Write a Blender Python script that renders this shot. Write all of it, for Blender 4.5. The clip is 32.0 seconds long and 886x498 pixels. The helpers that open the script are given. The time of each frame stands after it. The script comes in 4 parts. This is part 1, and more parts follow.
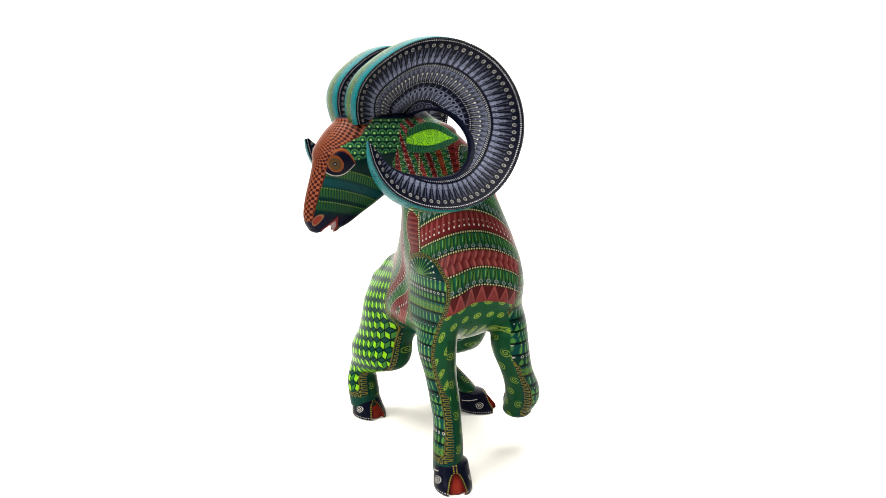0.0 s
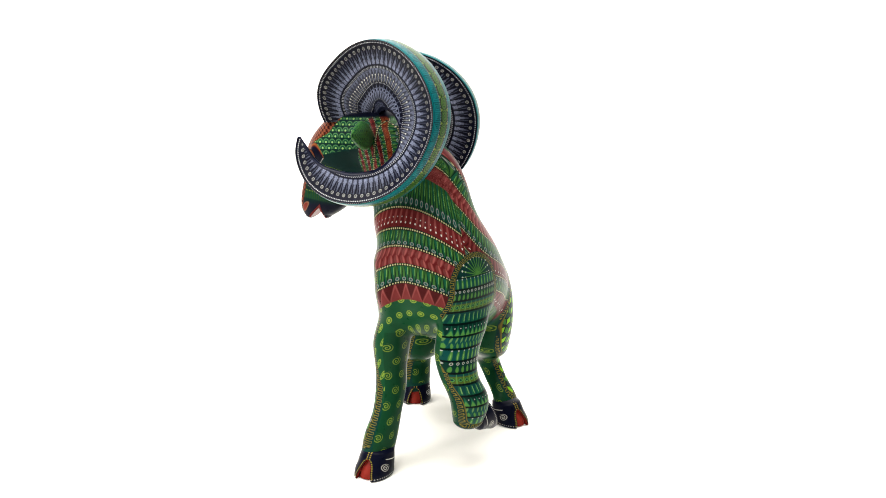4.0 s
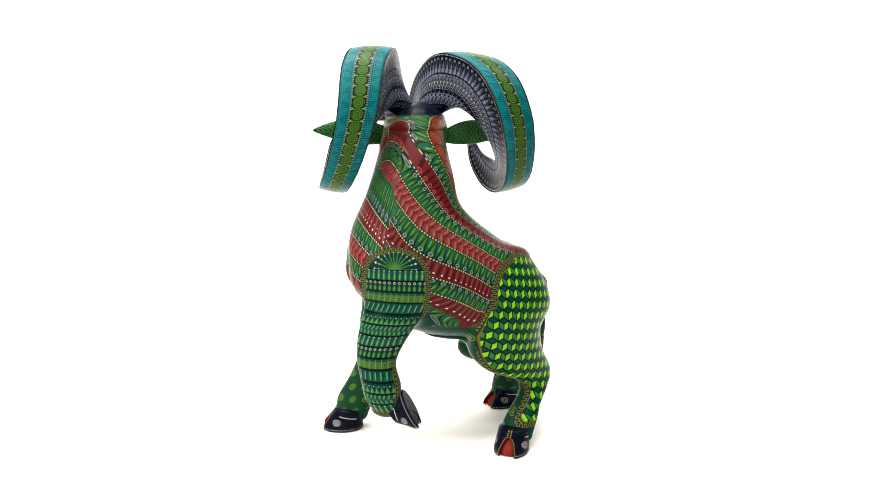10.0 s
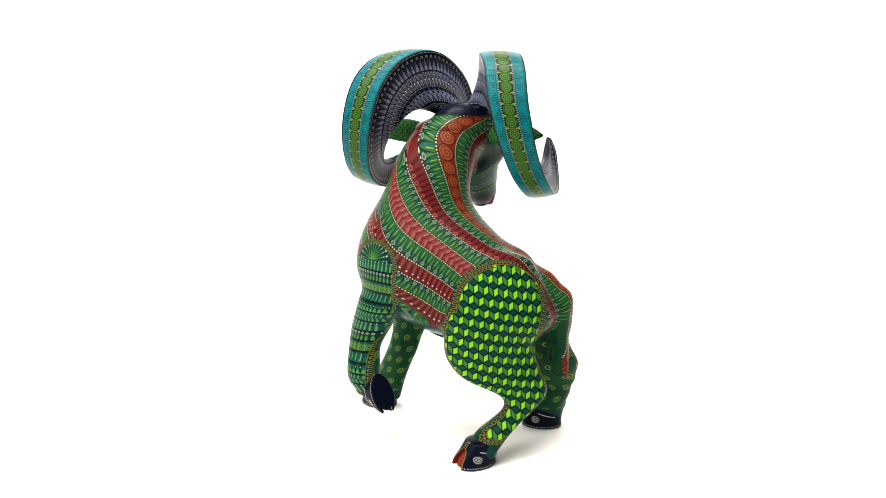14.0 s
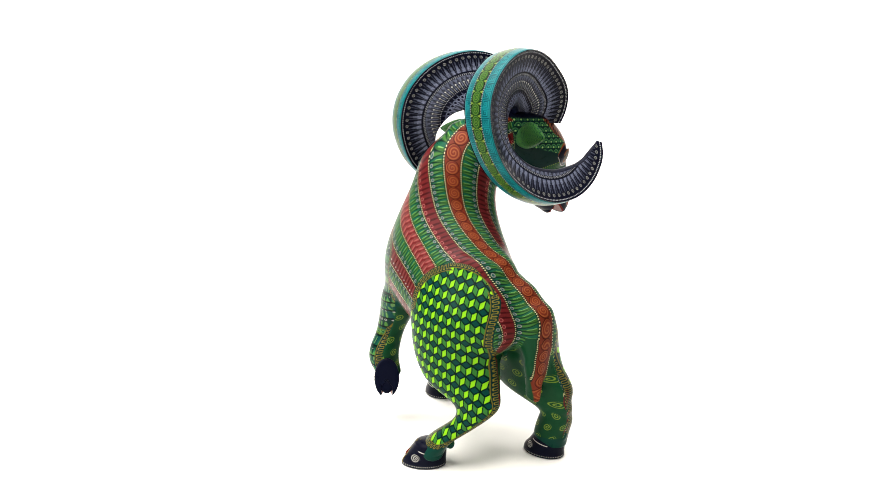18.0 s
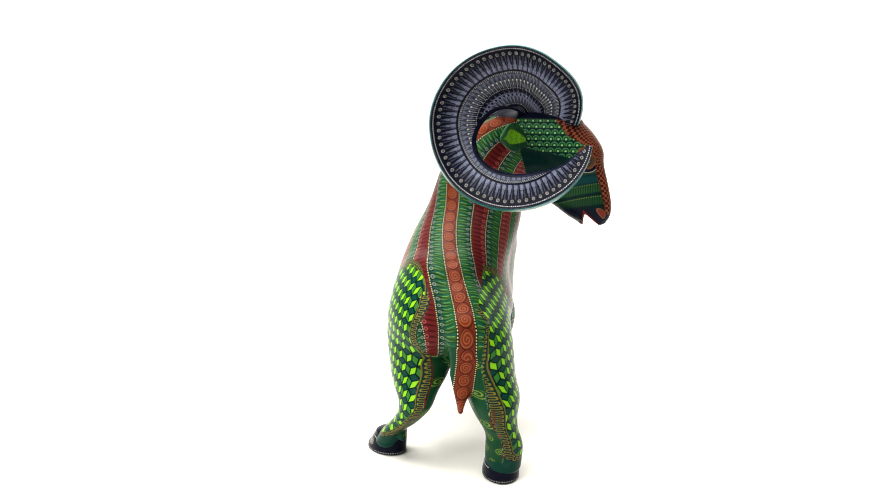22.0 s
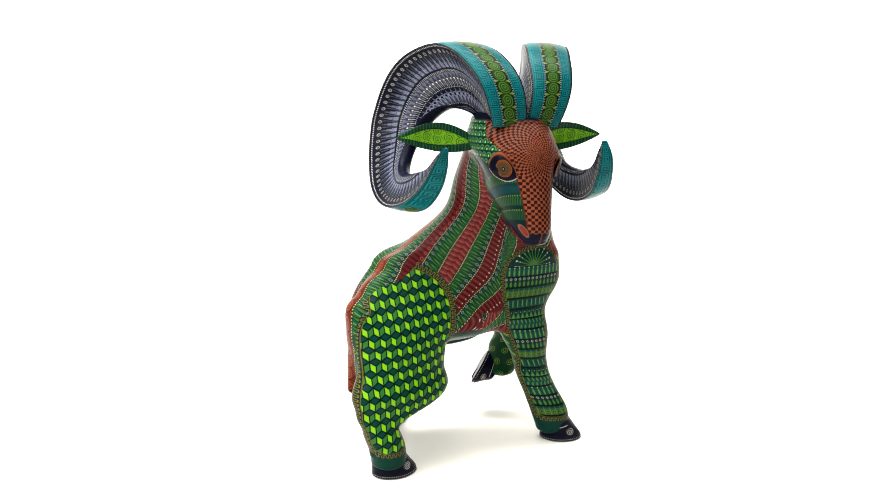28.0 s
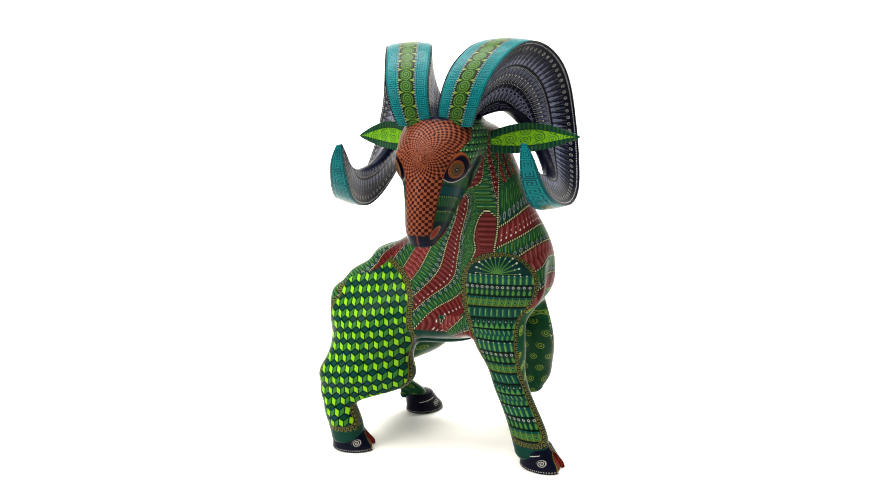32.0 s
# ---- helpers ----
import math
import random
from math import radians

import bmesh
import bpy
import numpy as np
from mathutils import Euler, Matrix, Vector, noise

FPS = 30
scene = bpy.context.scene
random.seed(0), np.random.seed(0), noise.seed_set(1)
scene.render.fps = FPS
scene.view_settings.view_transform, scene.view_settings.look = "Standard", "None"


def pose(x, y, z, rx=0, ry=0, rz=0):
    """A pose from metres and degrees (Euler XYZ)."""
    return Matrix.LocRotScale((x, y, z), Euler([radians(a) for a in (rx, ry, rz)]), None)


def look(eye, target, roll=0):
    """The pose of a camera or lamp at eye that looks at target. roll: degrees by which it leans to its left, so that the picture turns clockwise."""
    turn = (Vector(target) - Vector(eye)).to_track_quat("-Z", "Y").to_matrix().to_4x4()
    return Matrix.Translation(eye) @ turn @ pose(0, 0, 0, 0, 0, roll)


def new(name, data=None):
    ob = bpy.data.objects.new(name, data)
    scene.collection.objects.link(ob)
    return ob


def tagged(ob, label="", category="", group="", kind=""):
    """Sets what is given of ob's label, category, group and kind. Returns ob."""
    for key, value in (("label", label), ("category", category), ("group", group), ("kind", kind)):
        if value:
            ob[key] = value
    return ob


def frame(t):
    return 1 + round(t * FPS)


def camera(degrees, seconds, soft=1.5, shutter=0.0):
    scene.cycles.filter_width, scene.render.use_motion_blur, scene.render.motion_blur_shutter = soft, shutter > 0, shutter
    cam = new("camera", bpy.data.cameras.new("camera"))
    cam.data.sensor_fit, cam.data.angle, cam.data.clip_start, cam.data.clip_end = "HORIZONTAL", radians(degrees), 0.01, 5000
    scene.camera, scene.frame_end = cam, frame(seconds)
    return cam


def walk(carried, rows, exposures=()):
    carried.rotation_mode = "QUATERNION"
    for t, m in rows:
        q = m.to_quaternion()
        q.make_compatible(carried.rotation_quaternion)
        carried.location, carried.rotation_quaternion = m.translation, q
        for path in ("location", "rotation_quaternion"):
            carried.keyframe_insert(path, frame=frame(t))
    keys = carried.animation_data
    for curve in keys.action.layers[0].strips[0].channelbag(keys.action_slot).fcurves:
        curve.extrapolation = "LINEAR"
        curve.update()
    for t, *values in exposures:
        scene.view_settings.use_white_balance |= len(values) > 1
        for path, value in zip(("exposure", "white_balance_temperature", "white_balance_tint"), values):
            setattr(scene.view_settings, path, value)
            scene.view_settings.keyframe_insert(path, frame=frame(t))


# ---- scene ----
# A painted carved ram turns once round on a white turntable before a still camera.
# The carving is modelled in its own units, U metres each.
U = 0.65
SOLE = 0.0075  # the carving's units put the ground here
SECONDS = 32.0
TURN = -9.7358  # degrees a second, clockwise from above

EYE = (0.0, -1.2 * U, (0.5388 - SOLE) * U)
YAW, TILT = 0.0122, -0.1834
cam = camera(59.66, SECONDS, soft=0.65)
aim = (EYE[0] - math.sin(YAW) * math.cos(TILT), EYE[1] + math.cos(YAW) * math.cos(TILT), EYE[2] + math.sin(TILT))
CAM_POSE = look(EYE, aim, 0.6)
walk(cam, [(0.0, CAM_POSE), (SECONDS, CAM_POSE)])

# ---- light ----
world = bpy.data.worlds.new("studio")
scene.world = world
world.use_nodes = True
world.node_tree.nodes["Background"].inputs["Color"].default_value = (1.0, 0.99, 0.97, 1)
world.node_tree.nodes["Background"].inputs["Strength"].default_value = 0.15
scene.view_settings.exposure = 0.35


def softbox(name, eye, target, size, power, colour):
    lamp = bpy.data.lights.new(name, "AREA")
    lamp.shape, lamp.size, lamp.size_y = "RECTANGLE", size[0], size[1]
    lamp.energy, lamp.color = power, colour
    ob = new(name, lamp)
    ob.matrix_world = look(eye, target)
    return ob


# a big softbox overhead and a smaller one to the left
softbox("softbox_overhead", (-0.25, -0.15, 1.25), (0, 0.05, 0.0), (1.4, 1.2), 37.0, (1.0, 0.975, 0.93))
softbox("softbox_side", (-1.3, -0.9, 0.9), (0, 0, 0.2), (0.5, 0.8), 12.5, (1.0, 0.98, 0.95))
# an unseen strip, added only to wash the paper behind to white
softbox("added_backdrop_wash", (0.0, 0.55, 1.9), (0.0, 1.65, 0.7), (2.6, 0.4), 60.0, (1.0, 0.99, 0.97))


# ---- materials ----
def material(name, colour=(0.8, 0.8, 0.8), rough=0.5, metal=0.0, attribute="", noise_scale=60.0, noise_amount=0.08, bump=0.0, coat=0.0):
    """Principled paint with a fine mottle; the pigment comes from the mesh's paint layer where one is named."""
    m = bpy.data.materials.new(name)
    m.use_nodes = True
    nt = m.node_tree
    b = nt.nodes["Principled BSDF"]
    b.inputs["Roughness"].default_value = rough
    b.inputs["Metallic"].default_value = metal
    b.inputs["Specular IOR Level"].default_value = 0.035
    b.inputs["Coat Weight"].default_value = coat
    b.inputs["Coat Roughness"].default_value = 0.3
    co = nt.nodes.new("ShaderNodeTexCoord")
    no = nt.nodes.new("ShaderNodeTexNoise")
    no.inputs["Scale"].default_value = noise_scale
    no.inputs["Detail"].default_value = 6.0
    nt.links.new(co.outputs["Object"], no.inputs["Vector"])
    ra = nt.nodes.new("ShaderNodeMapRange")
    ra.inputs["To Min"].default_value = 1.0 - noise_amount
    ra.inputs["To Max"].default_value = 1.0 + noise_amount
    nt.links.new(no.outputs["Fac"], ra.inputs["Value"])
    mix = nt.nodes.new("ShaderNodeMix")
    mix.data_type, mix.blend_type = "RGBA", "MULTIPLY"
    mix.inputs["Factor"].default_value = 1.0
    if attribute:
        at = nt.nodes.new("ShaderNodeVertexColor")
        at.layer_name = attribute
        nt.links.new(at.outputs["Color"], mix.inputs["A"])
    else:
        mix.inputs["A"].default_value = (*colour, 1)
    nt.links.new(ra.outputs["Result"], mix.inputs["B"])
    nt.links.new(mix.outputs["Result"], b.inputs["Base Color"])
    rr = nt.nodes.new("ShaderNodeMapRange")
    rr.inputs["To Min"].default_value = max(rough - 0.08, 0.02)
    rr.inputs["To Max"].default_value = rough + 0.08
    nt.links.new(no.outputs["Fac"], rr.inputs["Value"])
    nt.links.new(rr.outputs["Result"], b.inputs["Roughness"])
    if bump:
        bu = nt.nodes.new("ShaderNodeBump")
        bu.inputs["Strength"].default_value = bump
        bu.inputs["Distance"].default_value = 0.001
        nt.links.new(no.outputs["Fac"], bu.inputs["Height"])
        nt.links.new(bu.outputs["Normal"], b.inputs["Normal"])
    return m


WHITE = material("white_sweep", (0.90, 0.885, 0.855), 0.75, noise_scale=9.0, noise_amount=0.015)
DISC_WHITE = material("white_turntable_card", (0.90, 0.876, 0.828), 0.7, noise_scale=14.0, noise_amount=0.015)
PAINT = material("ram_paint", rough=0.30, attribute="paint", noise_scale=220.0, noise_amount=0.12, bump=0.12)
DUST = material("dust", (0.5, 0.45, 0.38), 0.9)


# ---- helpers of this scene ----
def part(name, me, mat, parent, label=""):
    me.materials.append(mat)
    ob = new(name, me)
    ob.parent = parent
    return tagged(ob, label=label)


def lerp_rows(rows, n=240):
    """A smooth table (Catmull-Rom in the first column) through rows of numbers."""
    rows = np.array(rows, float)
    z = rows[:, 0]
    d = np.gradient(rows[:, 1:], z, axis=0)
    q = np.linspace(z[0], z[-1], n)
    k = np.clip(np.searchsorted(z, q, "right") - 1, 0, len(z) - 2)
    h = (z[k + 1] - z[k])[:, None]
    s = ((q - z[k]) / h[:, 0])[:, None]
    a, b = rows[k, 1:], rows[k + 1, 1:]
    out = (2 * s**3 - 3 * s**2 + 1) * a + (s**3 - 2 * s**2 + s) * h * d[k] + (3 * s**2 - 2 * s**3) * b + (s**3 - s**2) * h * d[k + 1]
    return q, out


class Loft:
    """A limb: level ellipses (z, x, y, long, short, degrees) with domed ends."""

    def __init__(self, rows, low, high, ease=0.0):
        rows = np.array(rows, float)
        a = np.radians(rows[:, 5])
        c, s = np.cos(a), np.sin(a)
        # the squared radii blend well from level to level
        m = np.stack([rows[:, 3] ** 2 * c * c + rows[:, 4] ** 2 * s * s, (rows[:, 3] ** 2 - rows[:, 4] ** 2) * c * s, rows[:, 3] ** 2 * s * s + rows[:, 4] ** 2 * c * c], 1)
        self.z, t = lerp_rows(np.column_stack([rows[:, 0], rows[:, 1:3], m]))
        if ease:
            n = int(np.ceil(3 * ease / (self.z[1] - self.z[0])))
            w = np.exp(-0.5 * (np.arange(-n, n + 1) * (self.z[1] - self.z[0]) / ease) ** 2)
            pad = np.vstack([2 * t[:1] - t[n:0:-1], t, 2 * t[-1:] - t[-2:-n - 2:-1]])
            t = np.stack([np.convolve(pad[:, c], w / w.sum(), "valid") for c in range(t.shape[1])], 1)
            t[:, 2], t[:, 4] = np.maximum(t[:, 2], 1e-5), np.maximum(t[:, 4], 1e-5)
        det = np.maximum(t[:, 2] * t[:, 4] - t[:, 3] ** 2, 1e-9)
        self.t = np.column_stack([t[:, 0], t[:, 1], t[:, 4] / det, -t[:, 3] / det, t[:, 2] / det])
        self.low, self.high = low, high

    def row(self, z):
        f = np.clip((z - self.z[0]) / (self.z[-1] - self.z[0]) * (len(self.z) - 1), 0, len(self.z) - 1.001)
        k = f.astype(int)
        f = (f - k)[:, None]
        return self.t[k] * (1 - f) + self.t[k + 1] * f

    def __call__(self, P):
        r = self.row(P[:, 2])
        x, y = P[:, 0] - r[:, 0], P[:, 1] - r[:, 1]
        gx, gy = r[:, 2] * x + r[:, 3] * y, r[:, 3] * x + r[:, 4] * y
        dz = np.maximum(self.z[0] - P[:, 2], 0) / self.low + np.maximum(P[:, 2] - self.z[-1], 0) / self.high
        zs = np.where(P[:, 2] < self.z[0], self.low, self.high)
        f = np.sqrt(x * gx + y * gy + dz * dz + 1e-12)
        g = np.sqrt(gx * gx + gy * gy + (dz / zs) ** 2 + 1e-12) / f
        return (f - 1) / np.maximum(g, 1.0)


def smin(a, b, k):
    h = np.clip(0.5 + 0.5 * (b - a) / k, 0, 1)
    return b + (a - b) * h - k * h * (1 - h)


def surface(field, low, high, h, block=4, reach=2.0):
    """Surface nets of field = 0, worked out block by block near the surface only: points and quads."""
    low = np.array(low, float)
    nb = np.ceil((np.array(high) - low) / (h * block)).astype(int)
    B = np.stack(np.meshgrid(*[np.arange(n) for n in nb], indexing="ij"), -1).reshape(-1, 3)
    mid = low + (B + 0.5) * block * h
    B = B[np.abs(field(mid)) < reach * block * h * 0.87]
    dims = nb * block + 2
    o = np.stack(np.meshgrid(*[np.arange(block + 1)] * 3, indexing="ij"), -1).reshape(-1, 3)
    n1 = block + 1
    cells, verts, edges = [], [], []
    for i in range(0, len(B), 3000):
        b = B[i:i + 3000]
        idx = b[:, None, :] * block + o[None]
        v = field((low + idx * h).reshape(-1, 3)).reshape(len(b), n1, n1, n1)
        s = v < 0
        acc = np.zeros((len(b), block, block, block, 3))
        cnt = np.zeros((len(b), block, block, block))
        for ax in range(3):
            for u in (0, 1):
                for w in (0, 1):
                    sl0, sl1 = [slice(None)] * 4, [slice(None)] * 4
                    for a in range(3):
                        if a == ax:
                            sl0[a + 1], sl1[a + 1] = slice(0, block), slice(1, n1)
                        else:
                            k = u if a == (ax + 1) % 3 else w
                            sl0[a + 1] = sl1[a + 1] = slice(k, block + k)
                    v0, v1 = v[tuple(sl0)], v[tuple(sl1)]
                    c = (v0 < 0) != (v1 < 0)
                    f = np.where(c, v0 / np.where(c, v0 - v1, 1), 0)
                    cnt += c
                    acc[..., ax] += f * c
                    acc[..., (ax + 1) % 3] += u * c
                    acc[..., (ax + 2) % 3] += w * c
        hit = np.argwhere(cnt > 0)
        g = b[hit[:, 0]] * block + hit[:, 1:]
        cells.append((g[:, 0] * dims[1] + g[:, 1]) * dims[2] + g[:, 2])
        k = tuple(hit.T)
        verts.append(low + (g + acc[k] / cnt[k][:, None]) * h)
        for ax in range(3):
            sl0, sl1 = [slice(None)] + [slice(0, block)] * 3, [slice(None)] + [slice(0, block)] * 3
            sl1[ax + 1] = slice(1, n1)
            c = s[tuple(sl0)] != s[tuple(sl1)]
            e = np.argwhere(c)
            g = b[e[:, 0]] * block + e[:, 1:]
            edges.append((ax, g, s[tuple(sl0)][c]))
    cells, verts = np.concatenate(cells), np.concatenate(verts)
    order = np.argsort(cells)
    cells, verts = cells[order], verts[order]
    quads = []
    for ax, g, inside in edges:
        a1, a2 = (ax + 1) % 3, (ax + 2) % 3
        q = []
        for u, w in ((1, 1), (0, 1), (0, 0), (1, 0)):
            c = g.copy()
            c[:, a1] -= u
            c[:, a2] -= w
            q.append((c[:, 0] * dims[1] + c[:, 1]) * dims[2] + c[:, 2])
        q = np.stack(q, 1)
        q[~inside] = q[~inside][:, ::-1]
        k = np.clip(np.searchsorted(cells, q), 0, len(cells) - 1)
        quads.append(k[(cells[k] == q).all(1)])
    return verts, np.concatenate(quads)


def settle(field, P, e=0.0006):
    """Pull points onto the surface; gives points and normals."""
    f = field(P)
    g = np.empty_like(P)
    for a in range(3):
        d = np.zeros(3)
        d[a] = e
        g[:, a] = (field(P + d) - f) / e
    n = np.maximum((g * g).sum(1), 1e-3)[:, None]
    return P - f[:, None] * g / n, g / np.sqrt(n)


def mesh_of(name, P, quads, N=None, paint=None):
    """A smooth mesh in metres from points in carving units, with its normals and its paint."""
    used, inv = np.unique(quads, return_inverse=True)
    quads = inv.reshape(quads.shape)
    P = (P[used] - np.array((0, 0, SOLE))) * U
    me = bpy.data.meshes.new(name)
    n, m = len(P), len(quads)
    me.vertices.add(n)
    me.vertices.foreach_set("co", P.astype(np.float32).ravel())
    me.loops.add(m * 4)
    me.loops.foreach_set("vertex_index", quads.astype(np.int32).ravel())
    me.polygons.add(m)
    me.polygons.foreach_set("loop_start", np.arange(0, m * 4, 4, dtype=np.int32))
    me.polygons.foreach_set("use_smooth", np.ones(m, dtype=bool))
    me.update(calc_edges=True)
    me.validate()
    if N is not None:
        me.normals_split_custom_set_from_vertices(N[used].astype(np.float32))
    if paint is not None:
        col = me.color_attributes.new("paint", "FLOAT_COLOR", "POINT")
        col.data.foreach_set("color", np.column_stack([paint[used], np.ones(n)]).astype(np.float32).ravel())
    return me


def finer(P, quads):
    """Cut every quad into four, with the new points midway on the edges and in the middles."""
    e = np.sort(np.stack([quads, np.roll(quads, -1, 1)], -1), -1).reshape(-1, 2)
    code, inv = np.unique(e[:, 0].astype(np.int64) * len(P) + e[:, 1], return_inverse=True)
    mid = (P[code // len(P)] + P[code % len(P)]) / 2
    k = inv.reshape(-1, 4) + len(P)
    c = np.arange(len(quads)) + len(P) + len(mid)
    out = np.stack([np.stack([quads[:, i], k[:, i], c, k[:, i - 1]], 1) for i in range(4)], 1).reshape(-1, 4)
    return np.vstack([P, mid, P[quads].mean(1)]), out


def bm_mesh(name, bm):
    me = bpy.data.meshes.new(name)
    bm.to_mesh(me)
    bm.free()
    return me


# ---- the set: a seamless white sweep and the turntable ----
def sweep():
    bm = bmesh.new()
    prof = [(-2.4, 0.0), (1.2, 0.0)]
    prof += [(1.2 + 0.5 * math.sin(a), 0.5 - 0.5 * math.cos(a)) for a in [math.pi / 2 * k / 12 for k in range(1, 13)]]
    prof += [(1.7, 2.4)]
    rows = [[bm.verts.new((x, y, z - 0.012)) for y, z in prof] for x in (-2.6, 2.6)]
    for i in range(len(prof) - 1):
        bm.faces.new((rows[0][i], rows[1][i], rows[1][i + 1], rows[0][i + 1])).smooth = True
    me = bm_mesh("backdrop", bm)
    me.materials.append(WHITE)
    return tagged(new("backdrop", me), "seamless white paper sweep, blown out to white", "backdrop", kind="structure")


sweep()


def turntable():
    base = tagged(new("turntable"), "white round turntable disc under the carving", "turntable")
    bm = bmesh.new()
    bmesh.ops.create_cone(bm, cap_ends=True, segments=160, radius1=0.62, radius2=0.62, depth=0.008)
    bmesh.ops.translate(bm, verts=bm.verts, vec=(0, 0, -0.004))
    bmesh.ops.bevel(bm, geom=[e for e in bm.edges if abs(e.verts[0].co.z - e.verts[1].co.z) < 1e-6 and e.verts[0].co.z > -0.001], offset=0.002, segments=2, affect="EDGES")
    part("disc", bm_mesh("disc", bm), DISC_WHITE, base)
    return base


table = turntable()


# ---- the ram: form ----
# head frame: forward, to its left, up, from between the eyes
HO = np.array((-0.175, -0.11, 0.46))
HF = np.array((-0.912, -0.41, 0.0))
HL_ = np.array((0.41, -0.912, 0.0))


def to_head(P):
    d = P - HO
    return np.stack([d @ HF, d @ HL_, d[:, 2]], 1)


def from_head(Q):
    return HO + Q[:, :1] * HF + Q[:, 1:2] * HL_ + Q[:, 2:3] * np.array((0, 0, 1.0))


TORSO = Loft([
    (0.182, -0.0237, 0.0351, 0.0861, 0.0429, 112), (0.192, -0.0244, 0.0275, 0.1156, 0.0654, 112), (0.208, -0.0227, 0.0227, 0.1394, 0.0850, 112),
    (0.230, -0.0164, 0.0139, 0.1508, 0.0924, 113), (0.262, 0.0009, -0.0039, 0.1575, 0.0897, 116), (0.300, 0.0064, -0.0206, 0.1422, 0.0844, 117),
    (0.340, 0.0060, -0.0490, 0.1125, 0.0836, 110), (0.380, 0.0007, -0.0671, 0.0781, 0.0761, 90), (0.420, -0.0102, -0.0654, 0.0720, 0.0654, 40),
    (0.460, -0.0308, -0.0688, 0.0777, 0.0563, 10), (0.500, -0.0636, -0.0738, 0.0680, 0.0490, 4)], 0.014, 0.022, 0.016)
FORE_R = Loft([
    (0.030, -0.0026, -0.1668, 0.0275, 0.0215, 95), (0.060, -0.0025, -0.1591, 0.0310, 0.0218, 95), (0.090, -0.0039, -0.1446, 0.0283, 0.0198, 105),
    (0.120, -0.0086, -0.1315, 0.0278, 0.0217, 105), (0.155, -0.0153, -0.1241, 0.0288, 0.0228, 110), (0.190, -0.0210, -0.1161, 0.0395, 0.0272, 112),
    (0.230, -0.0198, -0.1078, 0.0447, 0.0248, 120), (0.270, -0.0159, -0.1150, 0.0615, 0.0264, 120), (0.310, -0.0149, -0.1131, 0.0611, 0.0314, 122)], 0.015, 0.022, 0.008)
FORE_L = Loft([
    (0.088, 0.1020, -0.0840, 0.0240, 0.0225, 100), (0.102, 0.1080, -0.0890, 0.0265, 0.0255, 90), (0.125, 0.1080, -0.0899, 0.0305, 0.0260, 80),
    (0.155, 0.0976, -0.1011, 0.0297, 0.0240, 80), (0.190, 0.0871, -0.0949, 0.0375, 0.0289, 90), (0.230, 0.0864, -0.0782, 0.0459, 0.0249, 84),
    (0.270, 0.0758, -0.0698, 0.0474, 0.0211, 88), (0.310, 0.0677, -0.0699, 0.0464, 0.0210, 95)], 0.014, 0.022, 0.008)
HIND_L = Loft([
    (0.030, 0.0360, 0.1114, 0.0246, 0.0192, 80), (0.050, 0.0257, 0.1156, 0.0266, 0.0165, 100), (0.070, 0.0008, 0.1252, 0.0226, 0.0189, 125),
    (0.090, -0.0201, 0.1347, 0.0239, 0.0200, 135), (0.108, -0.0277, 0.1310, 0.0366, 0.0235, 136), (0.126, -0.0110, 0.1110, 0.0600, 0.0310, 140),
    (0.152, -0.0040, 0.0902, 0.0690, 0.0440, 140), (0.185, 0.0032, 0.0868, 0.0695, 0.0440, 142), (0.220, 0.0023, 0.0936, 0.0720, 0.0370, 145),
    (0.260, -0.0077, 0.0975, 0.0641, 0.0246, 147), (0.298, -0.0200, 0.0927, 0.0462, 0.0179, 150)], 0.015, 0.022, 0.007)
HIND_R = Loft([
    (0.030, -0.1494, 0.0821, 0.0260, 0.0260, 110), (0.050, -0.1516, 0.0843, 0.0269, 0.0271, 110), (0.070, -0.1550, 0.0905, 0.0285, 0.0262, 105),
    (0.090, -0.1510, 0.0940, 0.0310, 0.0235, 118), (0.103, -0.1300, 0.0745, 0.0610, 0.0310, 124), (0.122, -0.1225, 0.0680, 0.0775, 0.0390, 124),
    (0.155, -0.1130, 0.0680, 0.0681, 0.0395, 121), (0.185, -0.1070, 0.0672, 0.0677, 0.0415, 116), (0.220, -0.1088, 0.0662, 0.0681, 0.0324, 113),
    (0.260, -0.0890, 0.0653, 0.0576, 0.0264, 110), (0.298, -0.0646, 0.0642, 0.0323, 0.0176, 106)], 0.015, 0.022, 0.007)
# level slices of the head in its own frame; y is across
SKULL = Loft([
    (-0.094, 0.012, 0.0, 0.020, 0.019, 0), (-0.080, 0.001, 0.0, 0.037, 0.0255, 0), (-0.055, -0.0190, 0.0, 0.0550, 0.0315, 0),
    (-0.030, -0.037, 0.0, 0.067, 0.0385, 0), (-0.005, -0.041, 0.0, 0.065, 0.045, 0), (0.015, -0.051, 0.0, 0.073, 0.053, 0),
    (0.038, -0.062, 0.0, 0.070, 0.055, 0), (0.057, -0.068, 0.0, 0.058, 0.048, 0)], 0.008, 0.013)


